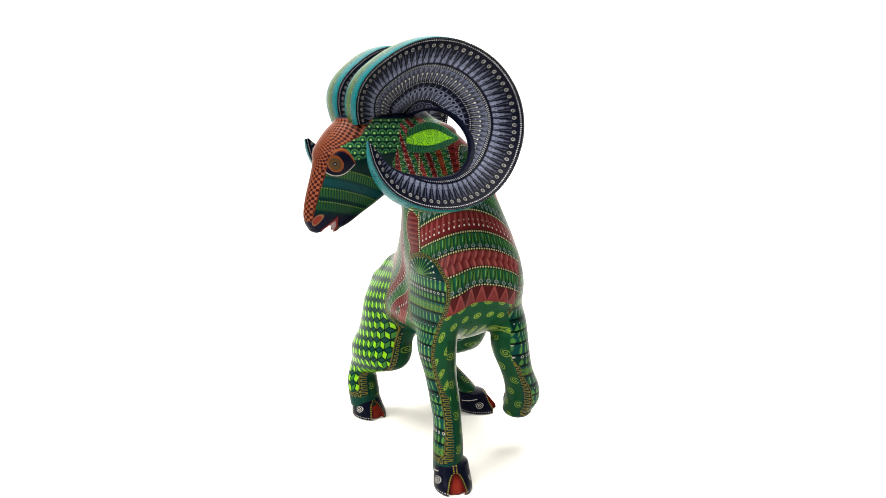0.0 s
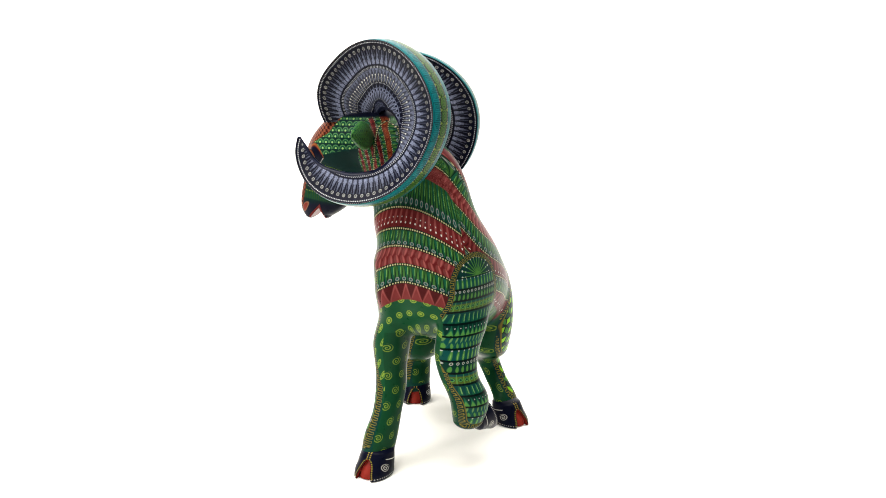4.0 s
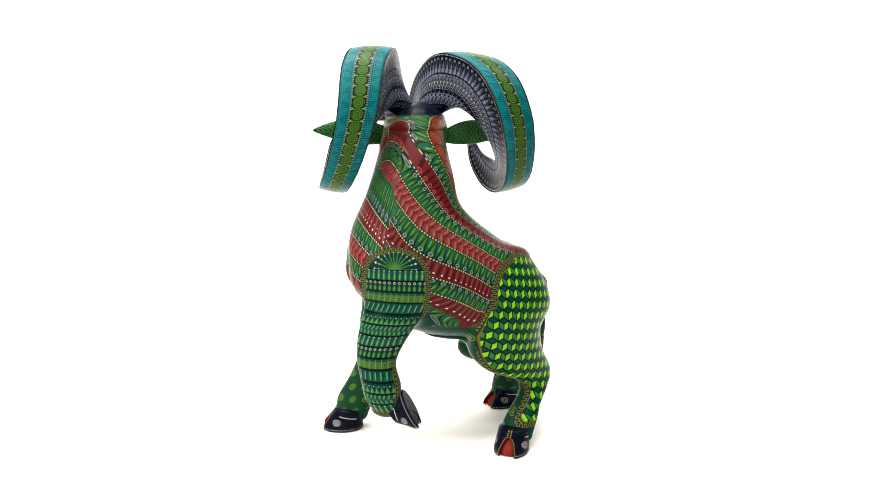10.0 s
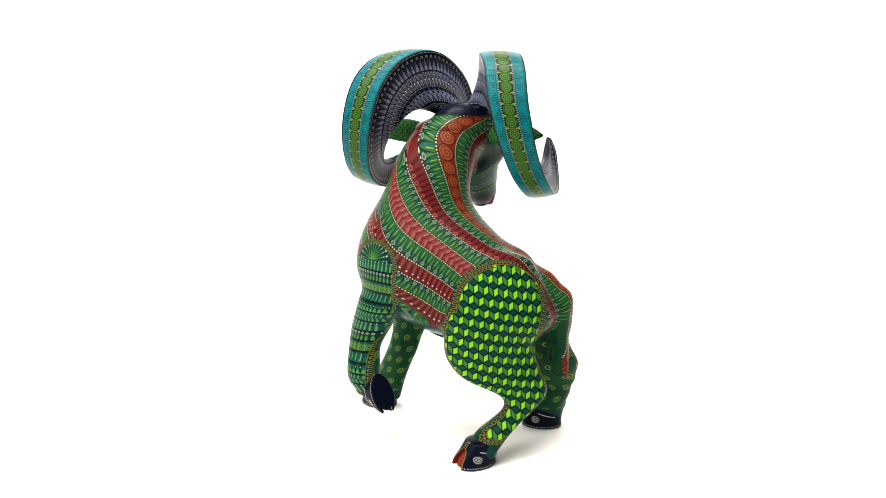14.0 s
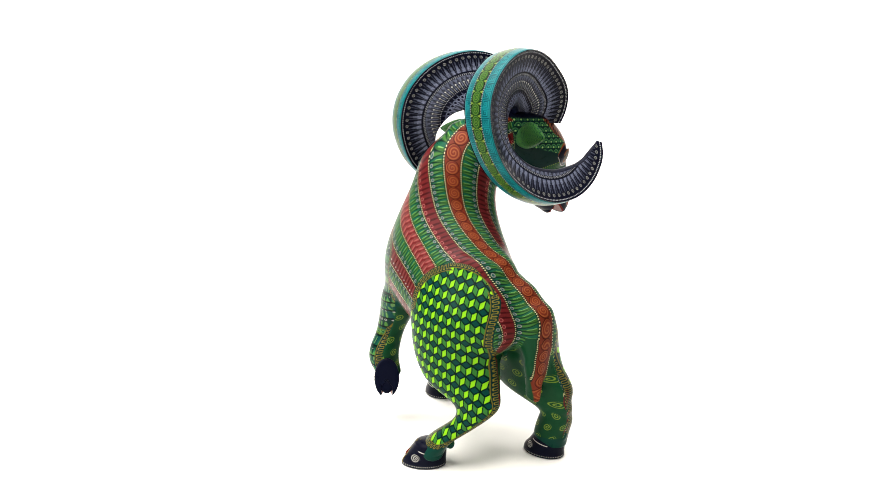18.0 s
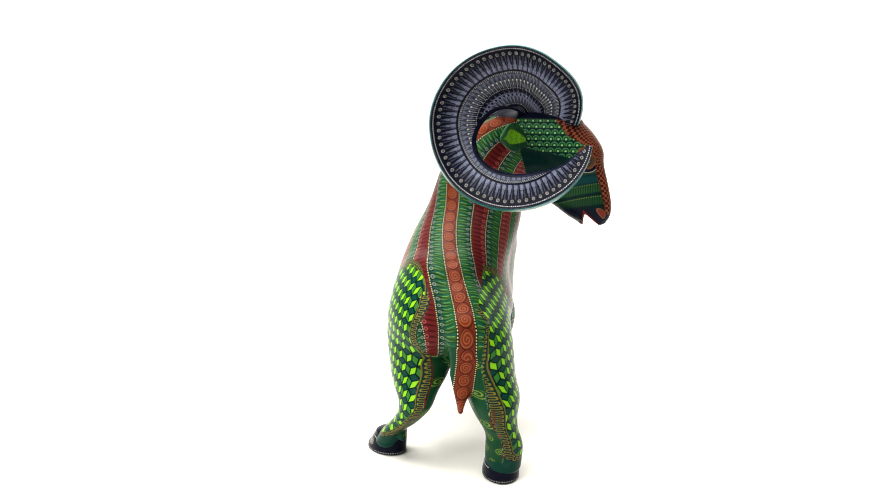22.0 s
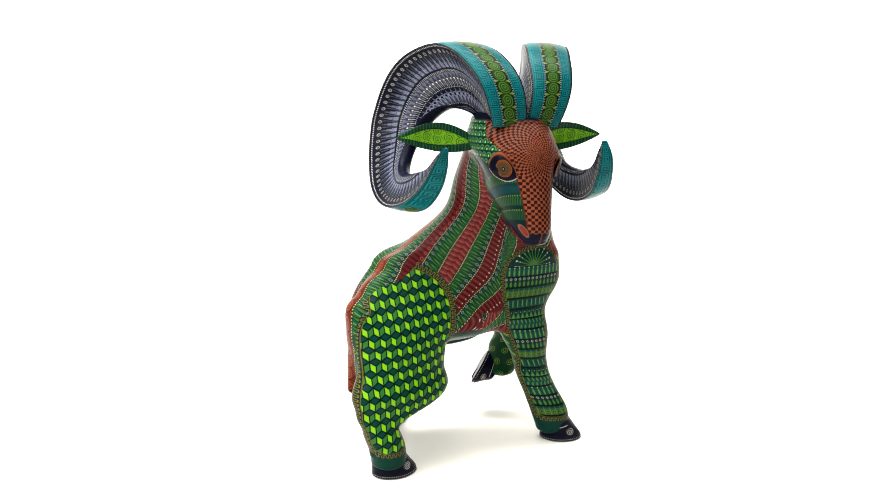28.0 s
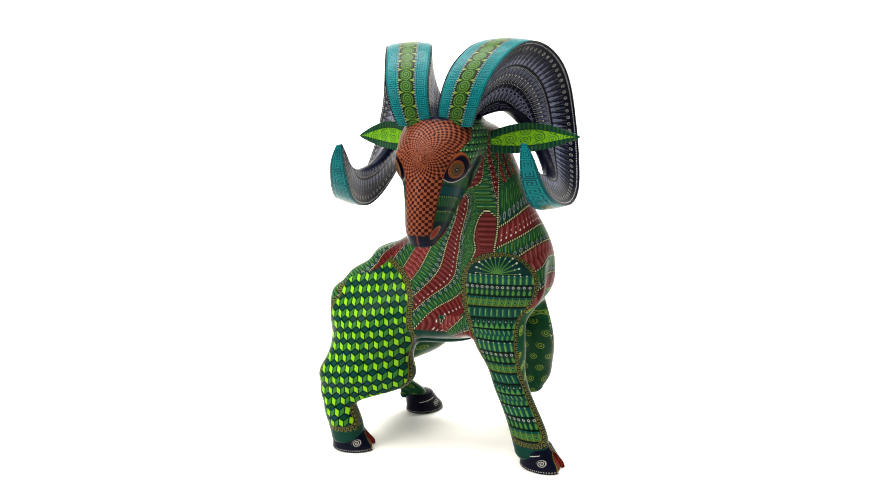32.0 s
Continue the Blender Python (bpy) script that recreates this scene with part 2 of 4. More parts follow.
def skull(P):
    q = to_head(P)
    d = SKULL(q)
    side = np.stack([q[:, 0] + 0.026, np.abs(q[:, 1]) - 0.0395, q[:, 2] - 0.004], 1)
    brow = (np.sqrt((side[:, 0] / 0.026) ** 2 + (side[:, 1] / 0.011) ** 2 + (side[:, 2] / 0.019) ** 2) - 1) * 0.010
    d = smin(d, brow, 0.010)
    chin = (np.sqrt(((q[:, 0] + 0.018) / 0.022) ** 2 + (q[:, 1] / 0.017) ** 2 + ((q[:, 2] + 0.078 + 0.5 * (q[:, 0] + 0.018)) / 0.015) ** 2) - 1) * 0.014
    d = smin(d, chin, 0.010)
    # the open mouth: a notch between the lips
    n1 = (q[:, 0] + 0.002) * -0.985 + (q[:, 2] + 0.080) * 0.10
    n2 = (q[:, 0] + 0.002) * 0.66 + (q[:, 2] + 0.080) * 0.75
    notch = np.maximum(n1, n2)
    return np.maximum(d, -notch)


def tail(P):
    """A flat strip hanging down from the rump."""
    a, b = np.array((-0.1150, 0.131, 0.246)), np.array((-0.1115, 0.139, 0.124))
    t = np.clip((P - a) @ (b - a) / ((b - a) @ (b - a)), 0, 1)
    d = P - (a + t[:, None] * (b - a))
    w = np.array((0.80, 0.60, 0.0))
    o = np.array((-0.60, 0.80, 0.0))
    half = 0.0185 * np.clip((1.12 - t) / 0.5, 0.2, 1)
    deep = np.where(d @ o > 0, 0.0105, 0.017)
    return (np.sqrt(((d @ w) / half) ** 2 + ((d @ o) / deep) ** 2 + (d[:, 2] / 0.009) ** 2) - 1) * 0.009


RUMP = ((-0.067, 0.084, 0.287, 0.017), (-0.093, 0.107, 0.262, 0.0205), (-0.110, 0.123, 0.235, 0.0215), (-0.112, 0.125, 0.206, 0.0205))


def trunk(P):
    """The torso with the ridge of the rump that runs down to the tail."""
    d = TORSO(P)
    for p, q in zip(RUMP[:-1], RUMP[1:]):
        a, b = np.array(p[:3]), np.array(q[:3])
        t = np.clip((P - a) @ (b - a) / ((b - a) @ (b - a)), 0, 1)
        d = smin(d, np.linalg.norm(P - a - t[:, None] * (b - a), axis=1) - (p[3] + t * (q[3] - p[3])), 0.020)
    # the nape, which runs up between the horns
    nape = (P - np.array((-0.080, -0.066, 0.514))) / np.array((0.040, 0.030, 0.030))
    return smin(d, (np.sqrt((nape * nape).sum(1)) - 1) * 0.030, 0.022)


FORMS = (("torso", trunk), ("head", skull), ("fore_r", FORE_R), ("fore_l", FORE_L), ("hind_l", HIND_L), ("hind_r", HIND_R), ("tail", tail))


def dists(P):
    return np.stack([f(P) for n, f in FORMS], 1)


DEWCLAWS = ((4, (0.009, 0.117, 0.043)), (5, (-0.164, 0.101, 0.047)))


def ram_field(P):
    d = dists(P)
    for k, c in DEWCLAWS:
        q = (P - np.array(c)) / np.array((0.0065, 0.0065, 0.0085))
        d[:, k] = smin(d[:, k], (np.sqrt((q * q).sum(1)) - 1) * 0.008, 0.005)
    r = smin(d[:, 0], d[:, 1], 0.022)
    for k, s in ((2, 0.026), (3, 0.018), (4, 0.022), (5, 0.022), (6, 0.012)):
        r = smin(r, d[:, k], s)
    return r


def eye_seat(side):
    """Where an eye sits on the head: the middle, the outward, forward and upward directions."""
    probe = np.array((0.002, 0.0, -0.0005)) + np.linspace(0.02, 0.08, 800)[:, None] * np.array((0.0, side, 0.0))
    c = from_head(probe)[np.argmax(ram_field(from_head(probe)) > 0)]
    n = np.array([ram_field((c + e)[None])[0] - ram_field((c - e)[None])[0] for e in np.eye(3) * 0.009])
    n = n / np.linalg.norm(n) - 0.22 * HF
    n /= np.linalg.norm(n)
    fore = np.cross(n, (0, 0, 1.0))
    fore *= np.sign(fore @ HF) / np.linalg.norm(fore)
    up = np.cross(n, fore)
    return c, n, fore, up * np.sign(up[2])


# ---- horns, ears and hooves ----
# round the coil: degrees, outer radius, inner radius, across at the outer band, half band, across at the inner edge
HORN = [(-4, 0.084, 0.006, 0.028, 0.0250, 0.020), (25, 0.096, 0.008, 0.040, 0.0295, 0.023), (60, 0.099, 0.010, 0.055, 0.0330, 0.028),
        (95, 0.110, 0.014, 0.077, 0.0340, 0.040), (135, 0.117, 0.026, 0.108, 0.0325, 0.062), (180, 0.122, 0.049, 0.127, 0.0285, 0.090),
        (210, 0.120, 0.067, 0.140, 0.0250, 0.112), (240, 0.118, 0.075, 0.149, 0.0225, 0.130), (270, 0.116, 0.075, 0.148, 0.0200, 0.138),
        (300, 0.116, 0.080, 0.139, 0.0165, 0.134), (318, 0.115, 0.090, 0.131, 0.0135, 0.128), (332, 0.1125, 0.097, 0.126, 0.0090, 0.124), (340, 0.1100, 0.1045, 0.122, 0.0038, 0.121)]
HORN_MID = (-0.105, 0.058)


def horn_points(side, ns, nm):
    """Stations along the coil by points round the wedge-shaped section: points, and for each its angle, and side and depth in the section."""
    q, t = lerp_rows(HORN, ns)
    ro, ri, lo, hw, li = t.T
    cone = np.interp(q, (70, 115, 165, 220, 300, 335), (0, 0.003, 0.010, 0.010, 0.007, 0))[:, None]
    if side > 0:
        ro = ro + np.interp(q, (0, 70, 110, 150, 200, 240, 275, 320), (0, 0, -0.002, -0.006, -0.008, -0.006, -0.005, -0.004))
        bend = np.interp(q, (305, 340), (0, 1)) ** 1.3
        ro, ri, q = ro - 0.010 * bend, ri - 0.010 * bend, q + 5 * bend
    else:
        k = 0.84 + 0.16 * np.clip((q - 90) / 90, 0, 1)
        low = np.interp(q, (0, 70, 110, 190, 225, 265, 300, 345), (-0.002, -0.003, -0.007, -0.006, -0.002, 0.001, 0.0, 0.0))
        ri = ri + np.interp(q, (95, 150, 200, 250), (0, 0.006, 0.005, 0))
        q = q + 3 * np.interp(q, (305, 340), (0, 1))
        ro, lo, li = ro + low, lo * k, li * k
    hi = hw * 0.42
    him = hw * (0.42 + 0.40 * np.clip((120 - q) / 60, 0, 1))
    # the section: outer band, lateral face, inner edge, medial face; counts in proportion
    nb, nf, ni = nm
    sec = []
    for k in range(nb):
        sec.append((0, -1 + 2 * k / nb))
    for k in range(nf):
        sec.append((1, k / nf))
    for k in range(ni):
        sec.append((2, 1 - 2 * k / ni))
    for k in range(nf):
        sec.append((3, 1 - k / nf))
    face = np.array([s[0] for s in sec])
    v = np.array([s[1] for s in sec])
    a = np.radians(q)[:, None]
    ro, ri, lo, hw, li, hi, him = (x[:, None] for x in (ro, ri, lo, hw, li, hi, him))
    rnd = np.minimum(hw * 0.16, (ro - ri) * 0.3)
    edge = np.clip((np.abs(v) - 0.8) / 0.2, 0, 1) ** 2
    depth = np.where(face == 1, v, np.where(face == 3, v, np.where(face == 0, 0, 1)))
    r = ro + (ri - ro) * depth
    lat = lo + (li - lo) * depth
    inward = (face == 3) | ((face == 2) & (v < 0))
    h = hw + (np.where(inward, him, hi) - hw) * depth
    r = r + np.where(face == 0, (1 - v * v) * hw * 0.10 - edge * rnd * 0.5, 0)
    r = r + cone * np.where(face == 0, (1 - v) / 2, np.where(face == 3, 1 - depth, 0))
    r = r - np.where(face == 2, (1 - v * v) * hi * 0.5, 0)
    lat = lat + np.where(face == 0, v * h, np.where(face == 2, v * h, np.where(face == 1, h, -h)))
    # the faces are slightly hollow
    lat = lat - np.where(face == 1, 1, np.where(face == 3, -1, 0)) * np.sin(np.pi * depth) * (ro - ri) * 0.07
    Hd = np.stack([HORN_MID[0] - 0.0050 * side + r * np.cos(a), side * lat, HORN_MID[1] + r * np.sin(a)], -1)
    return Hd, q, face, v, depth, (ro - ri)[:, 0], ro[:, 0], hw[:, 0]


def grid_quads(ns, nm, flip):
    i, j = np.meshgrid(np.arange(ns - 1), np.arange(nm), indexing="ij")
    k = (j + 1) % nm
    q = np.stack([i * nm + j, i * nm + k, (i + 1) * nm + k, (i + 1) * nm + j], -1).reshape(-1, 4)
    return q[:, ::-1] if flip else q


def horn(side, ns, nm, painter):
    Hd, q, face, v, depth, span, ro, hw = horn_points(side, ns, nm)
    col = painter(q, face, v, depth, span, ro, hw)
    m = Hd.shape[1]
    P = from_head(Hd.reshape(-1, 3))
    Q = grid_quads(ns + 1, m, side < 0)
    # close the tip with a last ring drawn together to its middle
    P = np.vstack([P, np.repeat(P[-m:].mean(0)[None], m, 0)])
    C = np.vstack([col.reshape(-1, 3), col.reshape(-1, 3)[-m:]])
    me = mesh_of("horn", P, Q, None, C)
    return me


def ear_points(side, ns, nm):
    """A leaf-shaped ear that stands out sideways, hollow in front; gives points, place along it and angle round it."""
    s = np.linspace(0, 1, ns)
    w = 0.0190 * np.sin(np.pi * np.clip(0.16 + 0.84 * s, 0, 1)) ** 0.9 * np.where(s > 0.97, np.sqrt(np.clip((1.0 - s) / 0.03, 0.02, 1)), 1) + 0.0012
    a = np.linspace(0, 2 * np.pi, nm, endpoint=False)
    A, Sx = np.meshgrid(a, s)
    W = w[:, None]
    front = np.maximum(np.cos(A), 0)
    up = W * np.sin(A)
    fw = W * 0.55 * np.cos(A) - front ** 1.5 * W * 0.75 * np.sin(np.pi * np.clip(Sx * 1.05, 0, 1))
    lat = 0.046 + (0.131 if side > 0 else 0.101) * Sx
    Hd = np.stack([-0.096 - 0.023 * Sx + fw, side * lat, 0.029 + 0.006 * np.sin(np.pi * Sx) + (0.010 if side > 0 else 0.005) * Sx ** 2 + up], -1)
    return Hd, Sx, A, front


def ear(side, ns, nm, painter):
    Hd, s, a, front = ear_points(side, ns, nm)
    col = painter(s, a, front)
    P = from_head(Hd.reshape(-1, 3))
    P = np.vstack([P, np.repeat(P[-nm:].mean(0)[None], nm, 0)])
    C = np.vstack([col.reshape(-1, 3), col.reshape(-1, 3)[-nm:]])
    return mesh_of("ear", P, grid_quads(ns + 1, nm, side > 0), None, C)


HOOF = Loft([(0.003, 0.004, 0, 0.037, 0.0275, 0), (0.012, 0.003, 0, 0.0355, 0.0275, 0), (0.026, -0.002, 0, 0.031, 0.0265, 0), (0.046, -0.008, 0, 0.0255, 0.0245, 0)], 0.006, 0.007)


def hoof_field(Q):
    d = HOOF(Q)
    cleft = np.abs(Q[:, 1]) - np.clip((Q[:, 0] - 0.006) * 0.8, 0, 0.0125) * np.sqrt(np.clip((0.038 - Q[:, 2]) / 0.034, 0, 1))
    cut = np.where(Q[:, 0] > 0.008, np.maximum(cleft, -d - 0.008), 1.0)
    return np.maximum(np.maximum(d, -cut), -Q[:, 2] + 0.0004)


# ---- the ram: painted patterns ----
DARK = np.array((0.0014, 0.0135, 0.0120))
GREEN = np.array((0.0023, 0.0295, 0.0210))
MID = np.array((0.0065, 0.0520, 0.0200))
LEAF = np.array((0.0520, 0.1600, 0.0300))
BLADE = np.array((0.0048, 0.0510, 0.0260))
LIME = np.array((0.150, 0.370, 0.008))
RED = np.array((0.072, 0.0080, 0.0085))
PINK = np.array((0.180, 0.042, 0.038))
RUST = np.array((0.090, 0.015, 0.0065))
ORANGE = np.array((0.220, 0.055, 0.017))
TEAL = np.array((0.0040, 0.112, 0.120))
TEAL_DARK = np.array((0.0015, 0.040, 0.050))
NAVY = np.array((0.0018, 0.0024, 0.0075))
SILVER = np.array((0.128, 0.142, 0.205))
GOLD = np.array((0.170, 0.130, 0.018))
OLIVE = np.array((0.110, 0.170, 0.020))
CREAM = np.array((0.520, 0.515, 0.460))
TAU = 2 * np.pi


def lay(col, over, mask):
    """Lay a colour over the paint so far, by a mask from 0 to 1."""
    col += (np.asarray(over) - col) * np.clip(mask, 0, 1)[..., None]


def soft(x, w):
    """1 where x is above 0, with an edge of width w."""
    return np.clip(x / w + 0.5, 0, 1)


def saw(u, p):
    """Place within the step, from -0.5 to 0.5, and the step's number."""
    k = np.round(u / p)
    return u / p - k, k


def disc(du, dv, r, w):
    return soft(r - np.hypot(du, dv), w)


def ring(du, dv, r, t, w):
    return soft(t - np.abs(np.hypot(du, dv) - r), w)


def coil(du, dv, r, pitch, w, hand=1.0):
    """A spiral line of that pitch inside the radius r."""
    d = np.hypot(du, dv)
    a = np.arctan2(dv, du) * hand
    s, k = saw(d - a / TAU * pitch, pitch)
    return soft(0.19 - np.abs(s), w / pitch) * soft(r - d, w)


def beads(u, v, p, r, w):
    s, k = saw(u, p)
    return disc(s * p, v, r, w)


def petal(u, v, p, fill=0.36):
    """Lens-shaped leaves across a band; v runs from 0 to 1 over it."""
    s, k = saw(u, p)
    return soft(fill * np.sin(np.pi * np.clip(v, 0, 1)) ** 0.7 - np.abs(s), 0.14) * soft(v * (1 - v), 0.05)


def drop(u, v, p, fill=0.40):
    """Teardrops that stand on v = 0 and point to v = 1."""
    s, k = saw(u, p)
    w = fill * np.sqrt(np.clip(v, 0, 1)) * (1 - np.clip(v, 0, 1)) * 2.2
    return soft(w - np.abs(s), 0.14) * (v > 0.04) * (v < 0.97)


def teeth(u, v, p):
    s, k = saw(u, p)
    return soft((1 - v) * 0.5 - np.abs(s), 0.12) * (v > 0) * (v < 1)


W = 0.00048


def green_band(col, m, u, v, p=0.0098):
    """Dark green with pointed leaves, each with a light half and a lime vein, and small rings along one side."""
    lay(col, GREEN * 0.62, m)
    s, n = saw(u, p)
    rim = 0.47 * np.clip(1 - v, 0, 1) ** 0.8
    lay(col, BLADE, m * soft(rim - np.abs(s), 0.08))
    lay(col, LEAF * 0.36, m * soft(rim - 0.05 - np.abs(s), 0.08) * soft(s - 0.03, 0.05) * soft(0.72 - v, 0.1))
    lay(col, np.array((0.105, 0.240, 0.060)), m * soft(0.036 - np.abs(s - 0.04), 0.05) * soft(0.20 - np.abs(v - 0.34), 0.06))
    lay(col, DARK * 0.35, m * soft(0.045 - np.abs(np.abs(s) - rim), 0.06) * soft(0.92 - v, 0.05))
    lay(col, LEAF * 0.6, m * drop(u + p / 2, 1 - v, p, 0.17))
    s2, n = saw(u + p / 2, p)
    lay(col, np.array((0.010, 0.050, 0.042)), m * disc(s2 * p, (v - 0.80) * 0.0235, 0.0027, W))
    lay(col, CREAM * 0.30, m * ring(s2 * p, (v - 0.80) * 0.0235, 0.0020, 0.0004, W))


def edge_beads(col, m, u, dv):
    """A dark line with pale beads where two bands meet; dv in units."""
    lay(col, DARK * 0.6, m * soft(0.0015 - np.abs(dv), W))
    lay(col, CREAM * np.array((0.95, 0.86, 0.46)) * 0.85, m * beads(u, dv, 0.0031, 0.00078, W))


BODY_ALONG = np.array((
    0, -1.077, 0.125, -0.229, -0.347, 0.424, -0.044, 0.46, -0.199, 0.463, -1.574, 0.589, 0.704, 0.002, 0.256, -0.652, 1.653, 1.543, 0.492, -0.419, 1.642, 2.828, -0.56, 0.942, 2.07, 0.078, 0.958, 0.259,
    -0.02, 0.597, -0.53, 0.089, 0.127, 0.056, -0.717, -0.566, -0.998, 0.443, 1.088, 0.017, -1.017, 0.016, 2.725, 1.202, 0.534, 3.657, -0.083, 1.47, -0.789, -0.068, 0.676, -1.346, -0.299, 0.573, -0.602, 0.258, 0.364, 0.691, -0.151, 0.112, 2.829, 0.512, 3.24, 0.168, 0.085, -1.61, 0.454, 0.225, -2.555, 0.787, 2.827, 0.066, 5.038, 3.534, -0.367, -1.037, 0.619, 0.303, 3.662, 5.366, -0.761, 1.248, 4.476, 0.203))
BODY_BANDS = np.array((
    -0.624, 0.3, -1.065, 0.042, 0.639, 2.393, -3.109, 0.11, 1.7, 1.12, 0.129, 3.373, 0.703, 1.416, -1.747, 7.118, -4.388, 2.621,
    -1.063, -5.074, 2.528, 2.296, 4.325, 3.876, -3.327, 0.861, -1.488, 1.629, -0.128, 4.411, -1.48, -2.609, 3.959, 5.065, 1.591))
CHEST_BANDS = np.array((4.865, -2.399, 0.01, -3.226, 0.446, -1.715, 1.008, -1.343, -1.151, -2.605))


def polynomial(P, coef, deg):
    x, y, z = ((P - np.array((-0.02, 0.0, 0.32))) * 8).T
    out = np.zeros(len(P))
    n = 0
    for i in range(deg + 1):
        for j in range(deg + 1 - i):
            for k in range(deg + 1 - i - j):
                out += coef[n] * x**i * y**j * z**k
                n += 1
    return out


SPINE_Z = (0.114, 0.194, 0.237, 0.267, 0.302)
SPINE_X = (-0.113, -0.1216, -0.1201, -0.1074, -0.0802)
SPINE_Y = (0.1427, 0.1403, 0.1389, 0.1301, 0.1103)


def spine_side(P):
    """How far to the left of the spine's line over rump and tail."""
    return (P[:, 0] - np.interp(P[:, 2], SPINE_Z, SPINE_X)) * 0.80 + (P[:, 1] - np.interp(P[:, 2], SPINE_Z, SPINE_Y)) * 0.60


def band_number(P):
    """Bands counted from the spine, which is 0; over the rump they follow the tail's line."""
    s = spine_side(P)
    w = np.clip((0.305 - P[:, 2]) / 0.045, 0, 1) * np.clip((P[:, 1] - 0.05) / 0.04, 0, 1) * np.clip((0.075 - np.abs(s)) / 0.03, 0, 1)
    return polynomial(P, BODY_BANDS, 4) * (1 - w) + w * s / 0.0255


def paint_trunk(P, col):
    """The bands that run from the neck along the flanks, and those across the chest."""
    phi = band_number(P)
    v = np.abs(phi)
    w = np.clip((-0.075 - P[:, 1]) / 0.03, 0, 1) * np.clip((P[:, 2] - 0.30) / 0.04, 0, 1)
    u = polynomial(P, BODY_ALONG, 6) * 0.1 * (1 - w) - w * P[:, 2]
    bw = 0.0235
    lay(col, GREEN * 0.9, np.ones(len(P)))
    cuts = (0.5, 1.5, 2.5, 3.5, 4.5, 5.5, 6.4, 7.3, 8.1, 8.7)
    # rust spine with linked spirals
    m = soft(0.5 - v, 0.06)
    lay(col, RUST, m)
    us, n = saw(u, 0.0185)
    lay(col, ORANGE * 0.8, m * coil(us * 0.0185, phi * bw, 0.0088, 0.0036, W))
    lay(col, RUST * 0.35, m * ring(us * 0.0185, phi * bw, 0.0092, 0.0006, W))
    for k, (a, b) in enumerate(zip(cuts[:-1], cuts[1:])):
        m = ((v >= a) & (v < b)).astype(float)
        t = (v - a) / (b - a)
        w = (b - a) * bw
        kind = k + 1
        if kind in (1, 3, 5, 7, 9):
            green_band(col, m, u + 0.004 * kind, 1 - t if kind in (3, 7) else t)
        elif kind == 2:
            lay(col, RED, m)
            lay(col, RED * 0.40, m * petal(u, t, 0.008, 0.20))
            s, n = saw(u, 0.0105)
            lay(col, PINK * 1.1, m * ring(s * 0.0105, (t - 0.80) * w, 0.0023, 0.0006, W))
        elif kind == 4:
            lay(col, RED, m)
            for e in (0, 1):
                h = np.clip(t * 1.9 - 0.9 * e, 0, 1)
                lay(col, PINK * 0.55, m * petal(u + (0.006 - 0.012 * e) * t, h, 0.0082, 0.40))
                lay(col, PINK * 1.2, m * petal(u + (0.006 - 0.012 * e) * t - 0.0012, h, 0.0082, 0.13))
        else:
            lay(col, RED, m)
            lay(col, PINK * 0.6, m * petal(u, np.clip(t * 1.4, 0, 1), 0.0075, 0.16))
            lay(col, CREAM * 0.8, m * beads(u, (t - 0.72) * w, 0.0075, 0.0009, W))
            lay(col, RED * 0.4, m * petal(u + 0.00375, t, 0.0075, 0.12))
    for c in cuts[:-2]:
        edge_beads(col, np.ones(len(P)), u, (v - c) * bw)
    # chest: left of the seam under the throat, in front of the lifted leg
    seam = (P[:, 0] + 0.048) * 0.8 - np.clip(P[:, 1] + 0.13, -0.05, 0.2) * 0.15
    front = np.minimum(seam, -(P[:, 1] + 0.072) - 0.35 * (P[:, 0] - 0.05) + 0.55 * np.clip(0.40 - P[:, 2], -0.2, 0.0))
    low = (P[:, 2] < 0.235) & (P[:, 1] < -0.05)
    m0 = soft(np.maximum(front, np.where(low, 0.01, -1)), 0.002)
    q = polynomial(P, CHEST_BANDS, 2)
    u = np.arctan2(P[:, 0] + 0.005, -(P[:, 1] + 0.055)) * 0.092
    bw = 0.027
    for a, b, kind in ((3.6, 4.75, 0), (4.75, 5.45, 1), (5.45, 6.05, 0), (6.05, 6.75, 2), (6.75, 7.5, 3), (7.5, 8.25, 4), (8.25, 12.0, 5)):
        m = m0 * ((q >= a) & (q < b))
        t = (q - a) / (b - a)
        w = (b - a) * bw
        if kind in (0, 3):
            green_band(col, m, u, t, 0.0086)
        elif kind == 1:
            lay(col, RED, m)
            lay(col, PINK * 0.8, m * petal(u, np.clip(t * 1.3, 0, 1), 0.0085, 0.2))
            lay(col, CREAM * 0.9, m * beads(u, (t - 0.70) * w, 0.0070, 0.0009, W))
            lay(col, CREAM * 0.6, m * beads(u, (t - 0.45) * w, 0.0070, 0.0006, W))
        elif kind == 2:
            lay(col, RED, m)
            for e in (0, 1):
                h = np.clip(t * 1.9 - 0.9 * e, 0, 1)
                lay(col, PINK * 0.55, m * petal(u + (0.006 - 0.012 * e) * t, h, 0.0082, 0.40))
                lay(col, PINK * 1.2, m * petal(u + (0.006 - 0.012 * e) * t - 0.0012, h, 0.0082, 0.13))
        elif kind == 4:
            lay(col, RED * 0.55, m)
            lay(col, PINK * 1.1, m * teeth(u, 1 - t, 0.0135))
            lay(col, RED * 1.1, m * teeth(u, 1.25 - t * 1.2, 0.0135) * 0.8)
        else:
            lay(col, MID * 0.8, m)
            s, n = saw(u + 0.008 * np.mod(np.round(t / 0.17), 2), 0.0165)
            r, n2 = saw(t, 0.17)
